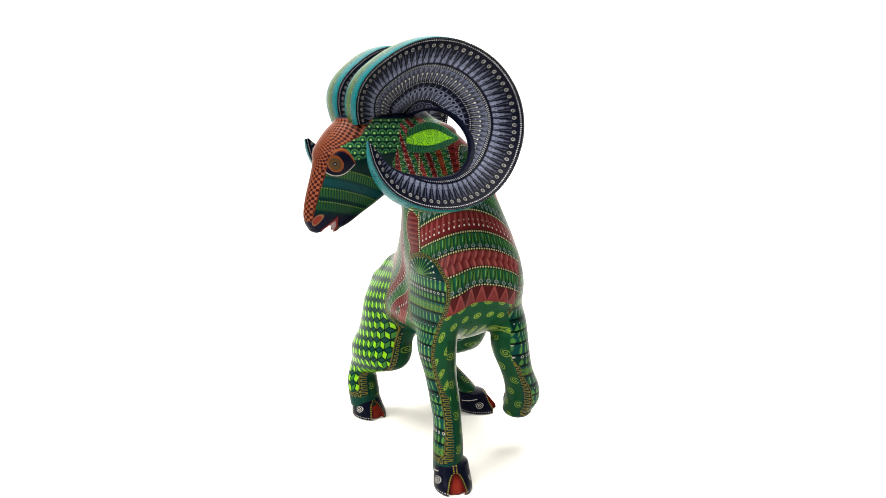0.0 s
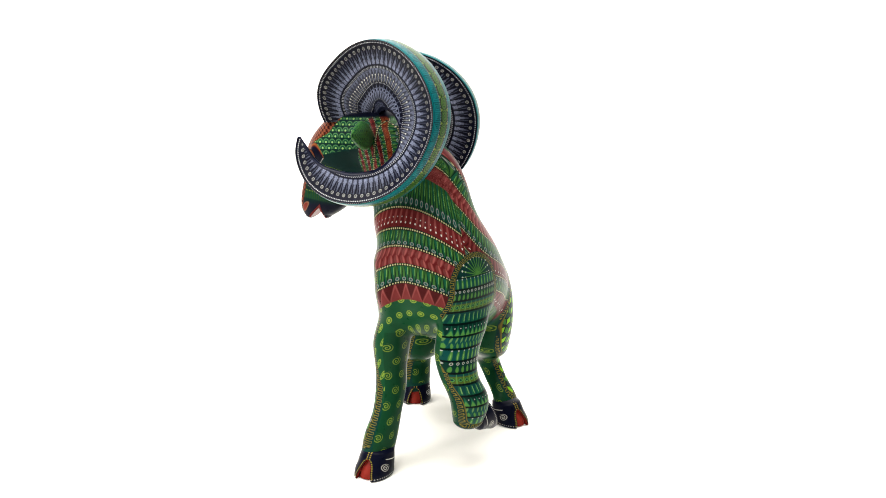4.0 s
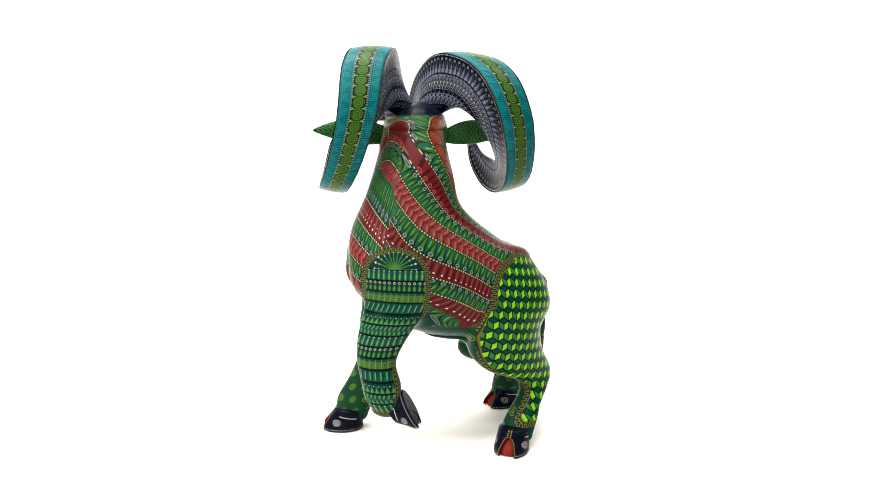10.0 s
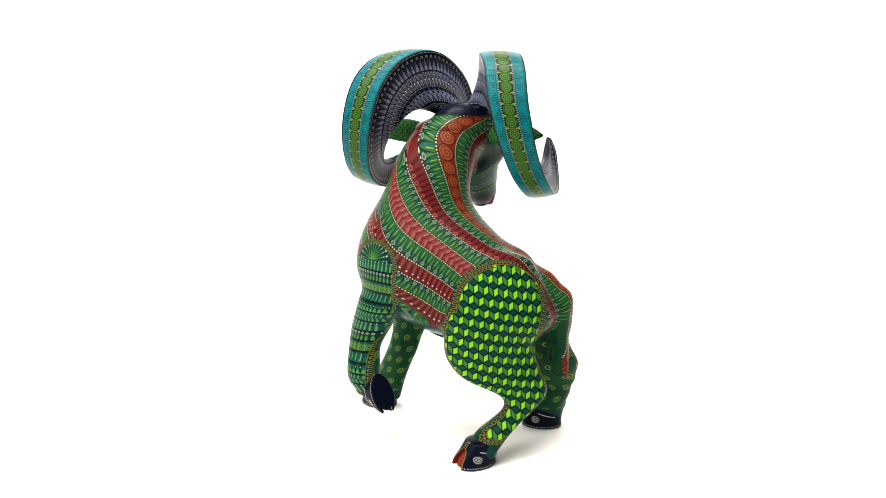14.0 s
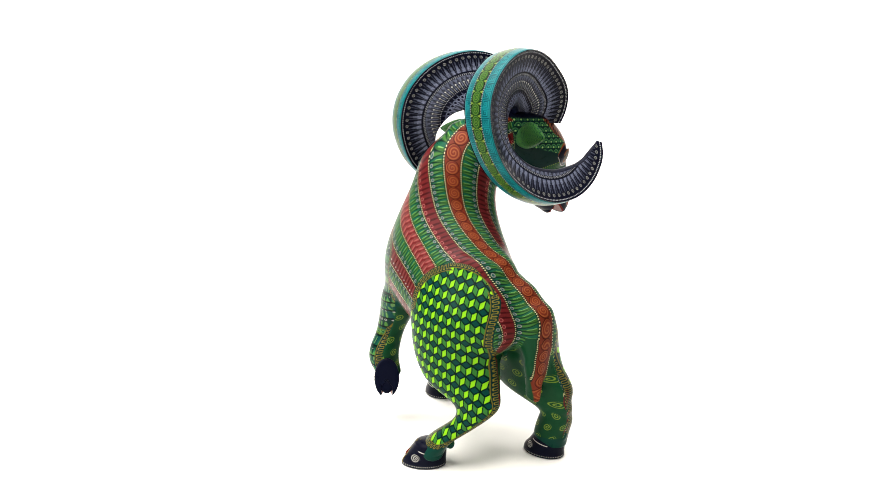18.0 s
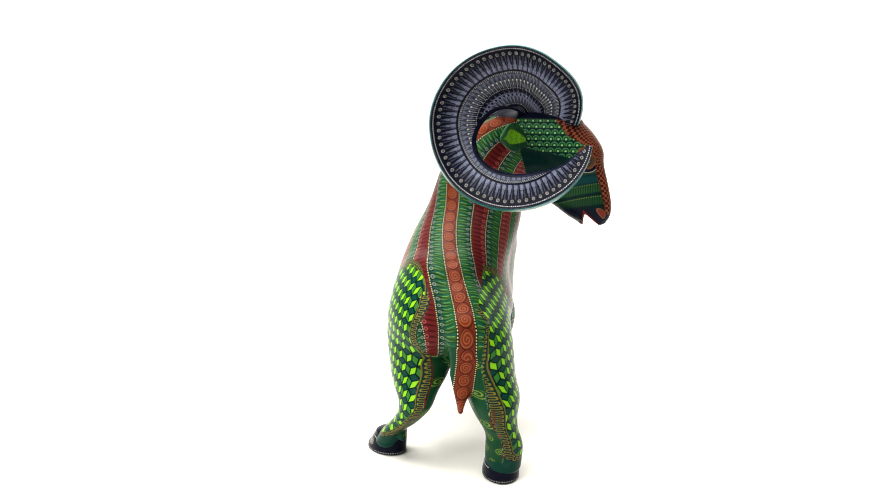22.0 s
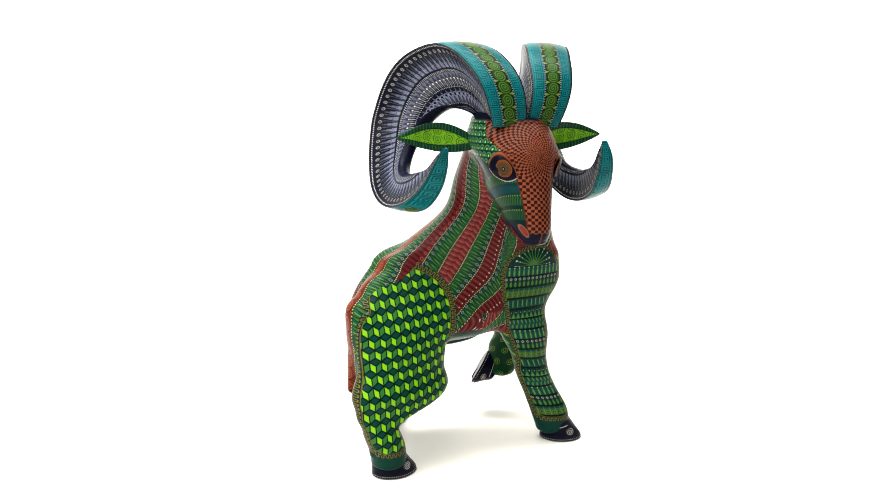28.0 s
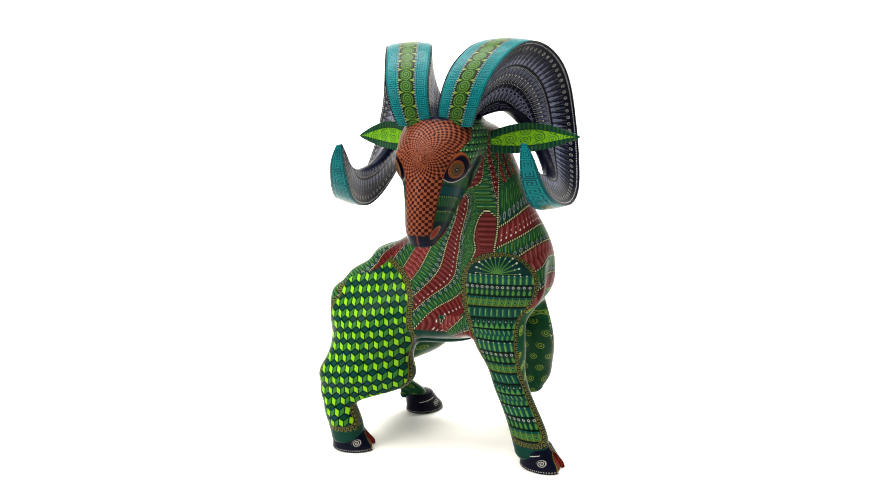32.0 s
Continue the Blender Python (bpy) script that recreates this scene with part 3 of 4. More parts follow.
            lay(col, OLIVE * 1.2, m * disc(s * 0.0165, r * 0.17 * w * 1.25, 0.0046, W))
            lay(col, MID, m * ring(s * 0.0165, r * 0.17 * w * 1.25, 0.0026, 0.0005, W))
    for c in (4.75, 5.45, 6.05, 6.75, 7.5):
        edge_beads(col, m0, u, (q - c) * bw)
    edge_beads(col, (P[:, 1] < 0.0) * (P[:, 2] > 0.25) * 1.0 * (P[:, 0] < 0.0), P[:, 2], front)
    # belly: plain green
    under = soft(0.207 - P[:, 2], 0.004) * (m0 < 0.5) * soft(0.09 - P[:, 1], 0.01)
    lay(col, GREEN * 0.8, under)


class Panel:
    """The outer, patterned side of a leg: place along it, down it and out from its middle."""

    def __init__(self, limb, along, top, grow):
        self.limb = limb
        self.e = np.array(along, float) / np.hypot(*along)
        self.top = top
        self.grow = grow

    def __call__(self, P, out):
        r = self.limb.row(np.minimum(P[:, 2], self.top[0]))
        d = P[:, :2] - r[:, :2]
        det = r[:, 2] * r[:, 4] - r[:, 3] ** 2
        M = (r[:, 4] / det, -r[:, 3] / det, r[:, 2] / det)
        h = self.grow * soft(P[:, 2] - 0.16, 0.06) + np.sqrt(M[0] * self.e[0] ** 2 + 2 * M[1] * self.e[0] * self.e[1] + M[2] * self.e[1] ** 2)
        s = d @ self.e
        o = d @ np.array(out)
        cap = np.clip(P[:, 2] - self.top[0], 0, None) / self.top[1]
        edge = (1 - np.hypot(s / h, cap)) * np.minimum(h, 0.05)
        return s, o, edge, h


def border(col, m, u, d, width=0.0074):
    """A dark rim with a gold zigzag along a panel's edge; d is the way in from it."""
    b = m * soft(d, W) * soft(width - d, W)
    lay(col, DARK * 1.2, b)
    s, k = saw(u, 0.0060)
    e = (d - width * 0.48) / 0.0021
    up = np.abs(s) < 0.25
    lay(col, GOLD * 0.8, b * soft(0.00042 - np.abs(e - np.where(up, 1, -1)) * 0.0021, W))
    lay(col, GOLD * 0.8, b * soft(0.00042 - np.abs(np.abs(s) - 0.25) * 0.0060, W) * (np.abs(e) < 1))
    lay(col, GOLD * 0.55, m * soft(0.0004 - np.abs(d - width), W))


def paint_inner(P, col, m, limb, along, out):
    """Inner sides of the legs: green with small light coils."""
    lay(col, MID * 0.62, m)
    d = P[:, :2] - limb.row(P[:, 2])[:, :2]
    a = np.arctan2(d @ np.array(along), -d @ np.array(out)) * 0.025
    z, k = saw(P[:, 2], 0.021)
    s, n = saw(a + 0.0115 * np.mod(k, 2), 0.023)
    lay(col, OLIVE * 0.95, m * coil(s * 0.023, z * 0.021, 0.0062, 0.0030, W))


def paint_foreleg(P, col, m, s, z, top):
    """Rows of drops, leaves and beads one over another, under a fan."""
    h = 0.0166
    k = np.floor((top - z) / h)
    t = 1 - ((top - z) / h - k)
    ground = np.array((0.0024, 0.034, 0.030))
    pale = np.array((0.110, 0.240, 0.070))
    lay(col, ground, m)
    kind = np.mod(k, 6)
    for i in range(6):
        n = m * (kind == i) * (k >= 0)
        if i == 0:
            p = 0.0080
            lay(col, LEAF * 0.8, n * drop(s, t * 1.05 - 0.05, p, 0.26))
            lay(col, pale, n * soft(0.05 - np.abs(saw(s, p)[0]), 0.06) * soft(0.22 - np.abs(t - 0.36), 0.05))
            lay(col, CREAM * 0.55, n * beads(s, (t - 0.86) * h, p, 0.0009, W))
        elif i == 1:
            p = 0.0074
            lay(col, GREEN * 0.6, n)
            q, j = saw(s, p)
            lay(col, LEAF * 0.8, n * petal(s, np.clip(t * 1.7, 0, 1), p, 0.26))
            lay(col, CREAM * 0.5, n * ring(q * p, (t - 0.80) * h, 0.0015, 0.0004, W))
        elif i == 2:
            p = 0.0090
            q, j = saw(s, p)
            lay(col, OLIVE * 0.42, n * soft(0.30 - np.abs(t - 0.40), 0.1))
            lay(col, ground * 0.7, n * disc(q * p, (t - 0.42) * h, 0.0032, W))
            lay(col, LEAF, n * ring(q * p, (t - 0.42) * h, 0.0021, 0.0005, W))
            lay(col, LEAF, n * drop(s + p / 2, t, p, 0.10))
        elif i == 3:
            p = 0.0082
            lay(col, ground * 0.8, n)
            q, j = saw(s - 0.35 * t * p, p)
            lay(col, BLADE, n * soft(0.40 * (1 - t) - np.abs(q), 0.08))
            lay(col, pale * 0.8, n * soft(0.08 - np.abs(q - 0.16), 0.06) * soft(0.30 - np.abs(t - 0.50), 0.05))
        elif i == 4:
            p = 0.0078
            lay(col, GREEN * 0.5, n)
            lay(col, BLADE * 1.2, n * teeth(s, t * 1.10, p))
            lay(col, LEAF, n * teeth(s, t * 1.9, p) * 0.9)
            lay(col, CREAM * 0.5, n * beads(s + p / 2, (t - 0.66) * h, p, 0.0008, W))
        else:
            p = 0.0066
            lay(col, ground, n)
            lay(col, LEAF * 0.9, n * petal(s + 0.004 * t, np.clip(t * 2, 0, 1), p, 0.22))
            lay(col, pale * 0.6, n * petal(s - 0.004 * t, np.clip(t * 2 - 1, 0, 1), p, 0.18))
    line = np.abs(t - 0.5) - 0.5
    lay(col, DARK * 0.25, m * (k >= 0) * soft(0.0014 + line * h, W))
    # the fan above the first row
    f = m * (k < 0)
    lay(col, DARK * 1.3, f)
    r = np.hypot(s, z - top)
    a, j = saw(np.arctan2(z - top, s), np.pi / 11)
    lay(col, LEAF * 0.7, f * soft(0.0008 - np.abs(a) * r * np.pi / 11, W) * soft(0.033 - r, W))
    lay(col, CREAM * 0.75, f * disc(a * r * np.pi / 11, r - 0.031, 0.0013, W))
    lay(col, CREAM * 0.6, f * disc(a * r * np.pi / 11, r - 0.025, 0.0009, W))


def paint_thigh(P, col, m, s, z):
    """Tumbling blocks: three-toned rhombs in lime, green and dark green."""
    g = 0.0084
    lay(col, DARK, m)
    z = z * 0.76 + s * 0.12
    best = np.full(len(P), 9.0)
    du = np.zeros(len(P))
    dv = np.zeros(len(P))
    for off in (0, 1):
        a, k = saw(s - off * g * 0.866, g * 1.732)
        b, j = saw(z - off * g * 1.5, g * 3.0)
        x, y = a * g * 1.732, b * g * 3.0
        d = np.hypot(x, y)
        c = d < best
        best = np.where(c, d, best)
        du, dv = np.where(c, x, du), np.where(c, y, dv)
    ang = np.mod(np.arctan2(dv, du) + np.pi / 2, TAU)
    sec = np.floor(ang / (TAU / 3))
    lay(col, np.array((0.0018, 0.028, 0.022)), m * (sec == 1))
    lay(col, LIME, m * (sec == 0))
    lay(col, np.array((0.022, 0.105, 0.018)), m * (sec == 2))
    e = np.abs(np.mod(ang, TAU / 3))
    e = np.minimum(e, TAU / 3 - e) * best
    hexd = g * 0.866 - np.max([np.abs(du), np.abs(du * 0.5 + dv * 0.866), np.abs(du * 0.5 - dv * 0.866)], axis=0)
    lay(col, DARK * 0.5, m * soft(0.0008 - np.minimum(e, hexd), W))


def paint_head(P, col, lab):
    """Face: checked brow and nose, scaled cheeks, banded jaw, nostrils and mouth."""
    q = to_head(P)
    f, l, z = q.T
    al = np.abs(l)
    here = soft(f + 0.098 + 0.25 * (z - 0.0), 0.003) * soft(z + 0.115, 0.01) * (lab == 1)
    edge_beads(col, (lab == 1) * 1.0, z, f + 0.098 + 0.25 * z)
    lay(col, GREEN * 1.1, here)
    # scales behind the eye and below the horn
    m = here * soft(z - 0.004 + 0.20 * np.clip(f + 0.02, -0.2, 0), 0.002)
    zz, k = saw(z, 0.0088)
    ff, n = saw(f + 0.0055 * np.mod(k, 2), 0.011)
    d = np.hypot(ff * 0.011, zz * 0.0088 + 0.0030)
    lay(col, DARK, m)
    lay(col, BLADE * 0.8, m * soft(0.0052 - d, W))
    lay(col, np.array((0.048, 0.140, 0.045)), m * ring(ff * 0.011, zz * 0.0088 + 0.0030, 0.0046, 0.00062, W) * (zz < 0.36))
    lay(col, np.array((0.20, 0.36, 0.10)), m * soft(0.0015 - d, W))
    # jaw: two light lines with fine combs, between dark bands
    m = here * soft(0.004 - z - 0.20 * np.clip(f + 0.02, -0.2, 0), 0.002)
    curve = z - 0.26 * (f - 0.02) + 2.2 * (f + 0.02) ** 2
    lay(col, DARK * 0.8, m)
    for c, tone in ((-0.008, LEAF * 0.36), (-0.037, LEAF * 0.30), (-0.056, LEAF * 0.2)):
        b = m * soft(0.0060 - np.abs(curve - c), 0.002)
        lay(col, GREEN * 0.75, b)
        s, n = saw(f, 0.0036)
        lay(col, tone, b * soft(0.25 - np.abs(s), 0.2))
        lay(col, OLIVE * 0.9, m * beads(f, curve - c - 0.0066, 0.0034, 0.0008, W))
    lay(col, np.array((0.003, 0.030, 0.034)), m * soft(0.006 - np.abs(curve + 0.022), 0.006) * 0.8)
    lay(col, NAVY * 1.3, here * soft(-0.072 - z, 0.010))
    # red-brown mask, checked in rings round a point on the brow
    w = np.interp(z, (-0.10, -0.085, -0.078, -0.059, -0.037, -0.015, 0.0, 0.012, 0.031, 0.061), (0.008, 0.013, 0.0175, 0.0195, 0.0220, 0.026, 0.030, 0.0365, 0.047, 0.061))
    fc = np.interp(z, (-0.10, -0.055, -0.005, 0.02, 0.06), (0.018, 0.018, -0.004, -0.016, -0.05))
    m = here * soft(w - al, W) * soft(f - fc, 0.003) * soft(z + 0.083, 0.002)
    up = (z - 0.017) + 0.7 * np.clip(0.012 - f, 0, 0.1) * (z > 0.017)
    r = np.hypot(l, up)
    sq = r > 0.034
    ra, n1 = saw(np.where(sq, 9.5 * np.log(0.040) + (r - 0.034) / 0.0040, np.log(r + 0.006) * 9.5), 1.0)
    aa, n2 = saw(np.arctan2(l, up), TAU / np.where(sq, 84, 60))
    g = 0.0038
    n1 = np.where(sq & (z < 0), np.floor(up / g), n1)
    n2 = np.where(sq & (z < 0), np.floor(l / g + 0.5), n2)
    chk = np.mod(n1 + n2, 2) > 0.5
    lay(col, np.array((0.016, 0.0030, 0.0028)), m)
    lay(col, np.array((0.150, 0.042, 0.019)), m * chk)
    lay(col, RUST * 0.55, m * soft(0.0010 - np.abs(w - al), W))
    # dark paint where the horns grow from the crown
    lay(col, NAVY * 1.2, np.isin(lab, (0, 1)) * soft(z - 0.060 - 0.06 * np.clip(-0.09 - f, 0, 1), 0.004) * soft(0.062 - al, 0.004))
    # lids and nostrils
    for sd in (1, -1):
        c, n, fore, up = eye_seat(sd)
        d = P - c
        x, y = d @ fore, d @ up
        near = here * (d @ n > -0.030) * (l * sd > 0)
        y = y + 0.003 + (x + 0.0265) * 0.2625
        a = np.clip(1 - ((x + 0.0045) / 0.0212) ** 2, 0, 1)
        over, under = 0.0245 * a ** 0.75 - y, y + 0.0098 * a
        inside = np.minimum(over, under)
        ok = near * (a > 0)
        lay(col, RUST * 0.5, ok * soft(over + 0.0046, W) * soft(under, W))
        lay(col, np.array((0.150, 0.042, 0.014)), ok * soft(over + 0.0040, W) * soft(under, W))
        lay(col, RUST * 0.6, ok * soft(over + 0.0014, W) * soft(under, W))
        lay(col, NAVY, ok * soft(inside, W))
        lay(col, CREAM * 0.5, ok * soft(0.0006 - np.abs(under - 0.0014), W) * soft(over, W))
    nd = np.hypot((al - 0.0195 - 0.45 * (z + 0.080)) / 0.0025, (z + 0.080) / 0.0070)
    nf = here * (f > 0.012)
    lay(col, np.array((0.130, 0.060, 0.032)), nf * soft(1.22 - nd, 0.15))
    lay(col, np.array((0.120, 0.018, 0.012)), nf * soft(0.95 - nd, 0.15))
    lay(col, np.array((0.060, 0.020, 0.016)), nf * (al < 0.0013) * (z < -0.083))
    # mouth
    n1 = (f + 0.002) * -0.985 + (z + 0.080) * 0.10
    n2 = (f + 0.002) * 0.66 + (z + 0.080) * 0.75
    d = np.maximum(n1, n2)
    lay(col, np.array((0.090, 0.010, 0.009)), (lab == 1) * (z < -0.058) * soft(0.0035 - d, 0.001) * (f < 0.018) * (f > -0.022))
    lay(col, NAVY, (lab == 1) * (z < -0.058) * soft(0.0008 - np.abs(d - 0.0035), W) * (f < 0.018))


def paint_ram(P, N, lab):
    col = np.zeros((len(P), 3))
    paint_trunk(P, col)
    legs = (("fore_r", FORE_R, (-0.36, 0.93), (-0.93, -0.36), (0.288, 0.046), (0.302,), 2), ("fore_l", FORE_L, (0.05, 1.0), (1.0, -0.05), (0.288, 0.046), (0.302,), 3),
            ("hind_l", HIND_L, (-0.79, 0.61), (0.61, 0.79), (0.248, 0.066), (), 4), ("hind_r", HIND_R, (-0.46, 0.89), (-0.89, -0.46), (0.248, 0.066), (), 5))
    for name, limb, along, out, top, fan, k in legs:
        pan = Panel(limb, along, top, -0.007 if name == "fore_r" else 0.006)
        s, o, edge, h = pan(P, out)
        onleg = (lab == k).astype(float)
        inner = onleg * soft(-o - 0.001, W) * (P[:, 2] < 0.212)
        paint_inner(P, col, inner, limb, along, out)
        side = soft(o - 0.001, W) * np.where(lab == k, 1.0, (N[:, :2] @ np.array(out) > 0.25)) * np.isin(lab, (0, k))
        m = side * soft(edge, W)
        tmp = col.copy()
        if fan:
            paint_foreleg(P, tmp, np.ones(len(P)), s, P[:, 2], fan[0])
        else:
            paint_thigh(P, tmp, np.ones(len(P)), P[:, :2] @ pan.e, P[:, 2])
        way = np.where(P[:, 2] > top[0], np.arctan2(s, P[:, 2] - top[0] + 1e-6) * top[1], P[:, 2])
        d = np.where(lab == k, np.minimum(edge + 0.003, np.where(P[:, 2] < 0.17, o - 0.001, 1.0)), edge)
        foot = P[:, 2] - (0.080 if name == "fore_l" else 0.043)
        way = np.where(foot < d, s, way)
        d = smin(d, foot, 0.014)
        border(tmp, np.ones(len(P)), way, d, 0.0074)
        m = m * soft(d, W)
        col += (tmp - col) * m[:, None]
        ankle = onleg * soft(0.050 - P[:, 2], 0.001)
        if name != "fore_l":
            lay(col, GREEN * 0.9, ankle * soft(0.043 - P[:, 2], 0.001))
    # tail: rust with linked coils, green flanks
    m = (lab == 6) * soft(0.215 - P[:, 2], 0.002)
    mid = np.stack([np.interp(P[:, 2], (0.114, 0.194, 0.237), (-0.113, -0.1216, -0.1201)), np.interp(P[:, 2], (0.114, 0.194, 0.237), (0.1427, 0.1403, 0.1389))], 1)
    t = (P[:, :2] - mid) @ np.array((0.80, 0.60))
    back = soft((N @ np.array((-0.6, 0.8, 0.0))) - 0.1, 0.1)
    lay(col, MID * 0.6, m)
    lay(col, RUST, m * back * soft(0.0125 - np.abs(t), W))
    z, k = saw(P[:, 2], 0.0185)
    lay(col, ORANGE * 0.8, m * back * coil(t, z * 0.0185, 0.0088, 0.0036, W))
    lay(col, RUST * 0.35, m * back * ring(t, z * 0.0185, 0.0092, 0.0006, W))
    edge_beads(col, m * back, P[:, 2], np.abs(t) - 0.0138)
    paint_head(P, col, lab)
    return col


KEY = ("1111111101", "0000000101", "0111110101", "0100010101", "0101010101", "0101110101", "0100000101", "0111111101", "0000000001", "1111111111")
KEY_BITS = np.array([[int(c) for c in r] for r in KEY], float)


def paint_horn(q, face, v, depth, span, ro, hw):
    th = np.radians(q)
    arc = np.concatenate([[0], np.cumsum(np.diff(th) * ro[1:])])
    ns, nm = len(q), len(face)
    A = np.broadcast_to(arc[:, None], (ns, nm))
    V = np.broadcast_to(v[None], (ns, nm))
    F = np.broadcast_to(face[None], (ns, nm))
    H = np.broadcast_to(hw[:, None], (ns, nm))
    T = np.broadcast_to(q[:, None], (ns, nm))
    dist = depth[None] * span[:, None]
    rad = ro[:, None] - dist
    col = np.zeros((ns, nm, 3)) + NAVY
    # band round the outside
    m = (F == 0).astype(float)
    x = V * H
    av = np.abs(V)
    lay(col, TEAL, m * soft(0.93 - av, 0.02))
    # meander drawn cell by cell
    cell = 0.0125
    i = np.floor(np.mod(A, cell) / cell * 10).astype(int) % 10
    t = np.where(T < 292, np.clip((av - 0.44) / 0.46, 0, 0.999), np.clip((V + 0.85) / 1.7, 0, 0.999))
    j = (t * 10).astype(int)
    lay(col, TEAL_DARK * 0.8, m * KEY_BITS[j, i] * soft(0.90 - av, 0.02) * np.where(T < 292, soft(av - 0.44, 0.02), 1.0) * 0.9)
    lay(col, NAVY, m * soft(0.030 - np.abs(av - 0.375), 0.02) * (T < 292))
    lay(col, CREAM * 0.55, m * (T < 292) * beads(A, (av - 0.375) * H, 0.0032, 0.0006, W))
    g = m * soft(0.345 - av, 0.02) * (T < 292)
    lay(col, np.array((0.0025, 0.0075, 0.0035)), g)
    s, k = saw(A, 0.0165)
    r = 0.345 * H
    lay(col, np.array((0.007, 0.030, 0.006)), g * disc(s * 0.0165, x, np.minimum(r, 0.0085), W))
    lay(col, np.array((0.058, 0.125, 0.016)), g * coil(s * 0.0165, x, np.minimum(r * 0.95, 0.0082), 0.0031, W, np.where(np.mod(k, 2) > 0.5, 1.0, -1.0)) * 0.9)
    lay(col, OLIVE * 0.9, g * soft(0.0021 - np.abs((np.abs(s) - 0.5) * 0.0165) - 0.35 * np.abs(r - np.abs(x)), W))
    lay(col, CREAM * 0.4, m * beads(A, (av - 0.96) * H, 0.0032, 0.0005, W) * (H > 0.006))
    # the two faces and the inner edge: rows one inside another
    m = (F > 0).astype(float)
    ang = T * np.pi / 180
    lay(col, np.array((0.44, 0.45, 0.46)), m * beads(ang * 0.115, dist - 0.0034, 0.0029, 0.00062, W))

    def turn_step(deg):
        return np.radians(deg) * rad

    def at(deg, shift=0.0):
        a, k = saw(T + shift, deg)
        return a * turn_step(deg), k

    w = m * (dist > 0.0055) * (dist < 0.033)
    a, k = at(5.2)
    t = (dist - 0.012) / 0.019
    lay(col, SILVER * 0.12, w * disc(a, dist - 0.0098, 0.0024, W))
    lay(col, CREAM * 0.45, w * ring(a, dist - 0.0098, 0.0018, 0.00030, W))
    lay(col, CREAM * 0.5, w * disc(a, dist - 0.0096, 0.0004, W))
    a, k = at(5.2, 2.6)
    wide = 0.0009 + 0.0008 * (t > 0.33) + 0.0008 * (t > 0.66)
    shade = (0.22 + 0.75 * np.clip(t, 0, 1))[..., None]
    lay(col, SILVER * shade, w * soft(wide - np.abs(a + 0.0004), W) * soft(t, 0.06) * soft(1 - t, 0.06))
    lay(col, SILVER * 0.30, w * soft(0.0005 - np.abs(a - 0.0033), W) * soft(t - 0.05, 0.06) * soft(1 - t, 0.06))
    for c in (0.0335, 0.0350, 0.0560, 0.0790):
        lay(col, np.array((0.36, 0.37, 0.39)), m * beads(ang * (0.116 - c), dist - c - 0.0008, 0.0029, 0.00056, W))
    w = m * (dist > 0.037) * (dist < 0.0555)
    t = (dist - 0.037) / 0.0185
    a, k = at(5.2)
    lay(col, SILVER * 0.62, w * soft(0.0030 * (1 - t) + 0.0001 - np.abs(a), W))
    a, k = at(5.2, 2.6)
    lay(col, SILVER * 0.22, w * soft(0.0026 * np.sin(np.pi * np.clip(t, 0, 1)) - np.abs(a), W))
    lay(col, CREAM, w * disc(a, dist - 0.0455, 0.0010, W))
    lay(col, CREAM * 0.5, w * soft(0.0003 - np.abs(a), W) * (dist > 0.0455))
    w = m * (dist > 0.058) * (dist < 0.0785)
    t = (dist - 0.058) / 0.0205
    a, k = at(8.0)
    lay(col, SILVER * 0.75, w * soft(0.0040 * t - np.abs(a), W))
    lay(col, SILVER * 0.2, w * soft(0.0018 * t - np.abs(a), W))
    a, k = at(8.0, 4.0)
    lay(col, SILVER * 0.8, w * ring(a, dist - 0.0665, 0.0026, 0.0006, W))
    w = m * (dist > 0.081)
    a, k = at(20.0)
    lay(col, SILVER * 0.45, w * coil(a, dist - 0.090, 0.0065, 0.0030, W))
    lay(col, NAVY * 1.5, (F == 2).astype(float))
    # brushed, uneven greys on the faces
    rng = np.random.default_rng(5)
    n = rng.normal(size=(ns, nm))
    n = sum(np.roll(n, (i, j), (0, 1)) for i in range(3) for j in range(2)) / 2.45
    return col * np.clip(1 + 0.24 * n * (F > 0), 0.4, 1.7)[..., None]


def paint_ear(s, a, front):
    col = np.zeros((*s.shape, 3)) + GREEN * 0.75
    u, y = s * 0.116, np.sin(a) * 0.024 * np.sin(np.pi * np.clip(0.16 + 0.84 * s, 0, 1))
    back = (front <= 0).astype(float)
    z, k = saw(y, 0.0062)
    x, n = saw(u + 0.0035 * np.mod(k, 2), 0.0070)
    lay(col, LEAF * 0.8, back * ring(x * 0.007, z * 0.0062, 0.0026, 0.0007, W))
    inner = (front > 0) * soft(0.52 * np.clip(1 - (2.15 * s - 1.05) ** 2, 0, 1) ** 0.7 - np.abs(np.sin(a)), 0.06) * (s > 0.02)
    rim = (front > 0).astype(float)
    lay(col, GREEN * 0.8, rim)
    x, n = saw(u, 0.0050)
    lay(col, LEAF * 0.4, rim * (1 - inner) * soft(0.14 - np.abs(x), 0.1))
    lay(col, DARK * 0.5, rim * soft(0.60 * np.clip(1 - (2.15 * s - 1.05) ** 2, 0, 1) ** 0.7 - np.abs(np.sin(a)), 0.06) * (s > 0.02))
    lay(col, LIME * 0.8, inner)
    x, n = saw(u, 0.017)
    z, k = saw(y + 0.004 * np.mod(n, 2), 0.014)
    lay(col, MID * 0.9, inner * coil(x * 0.017, z * 0.014, 0.0085, 0.0034, W))
    return col


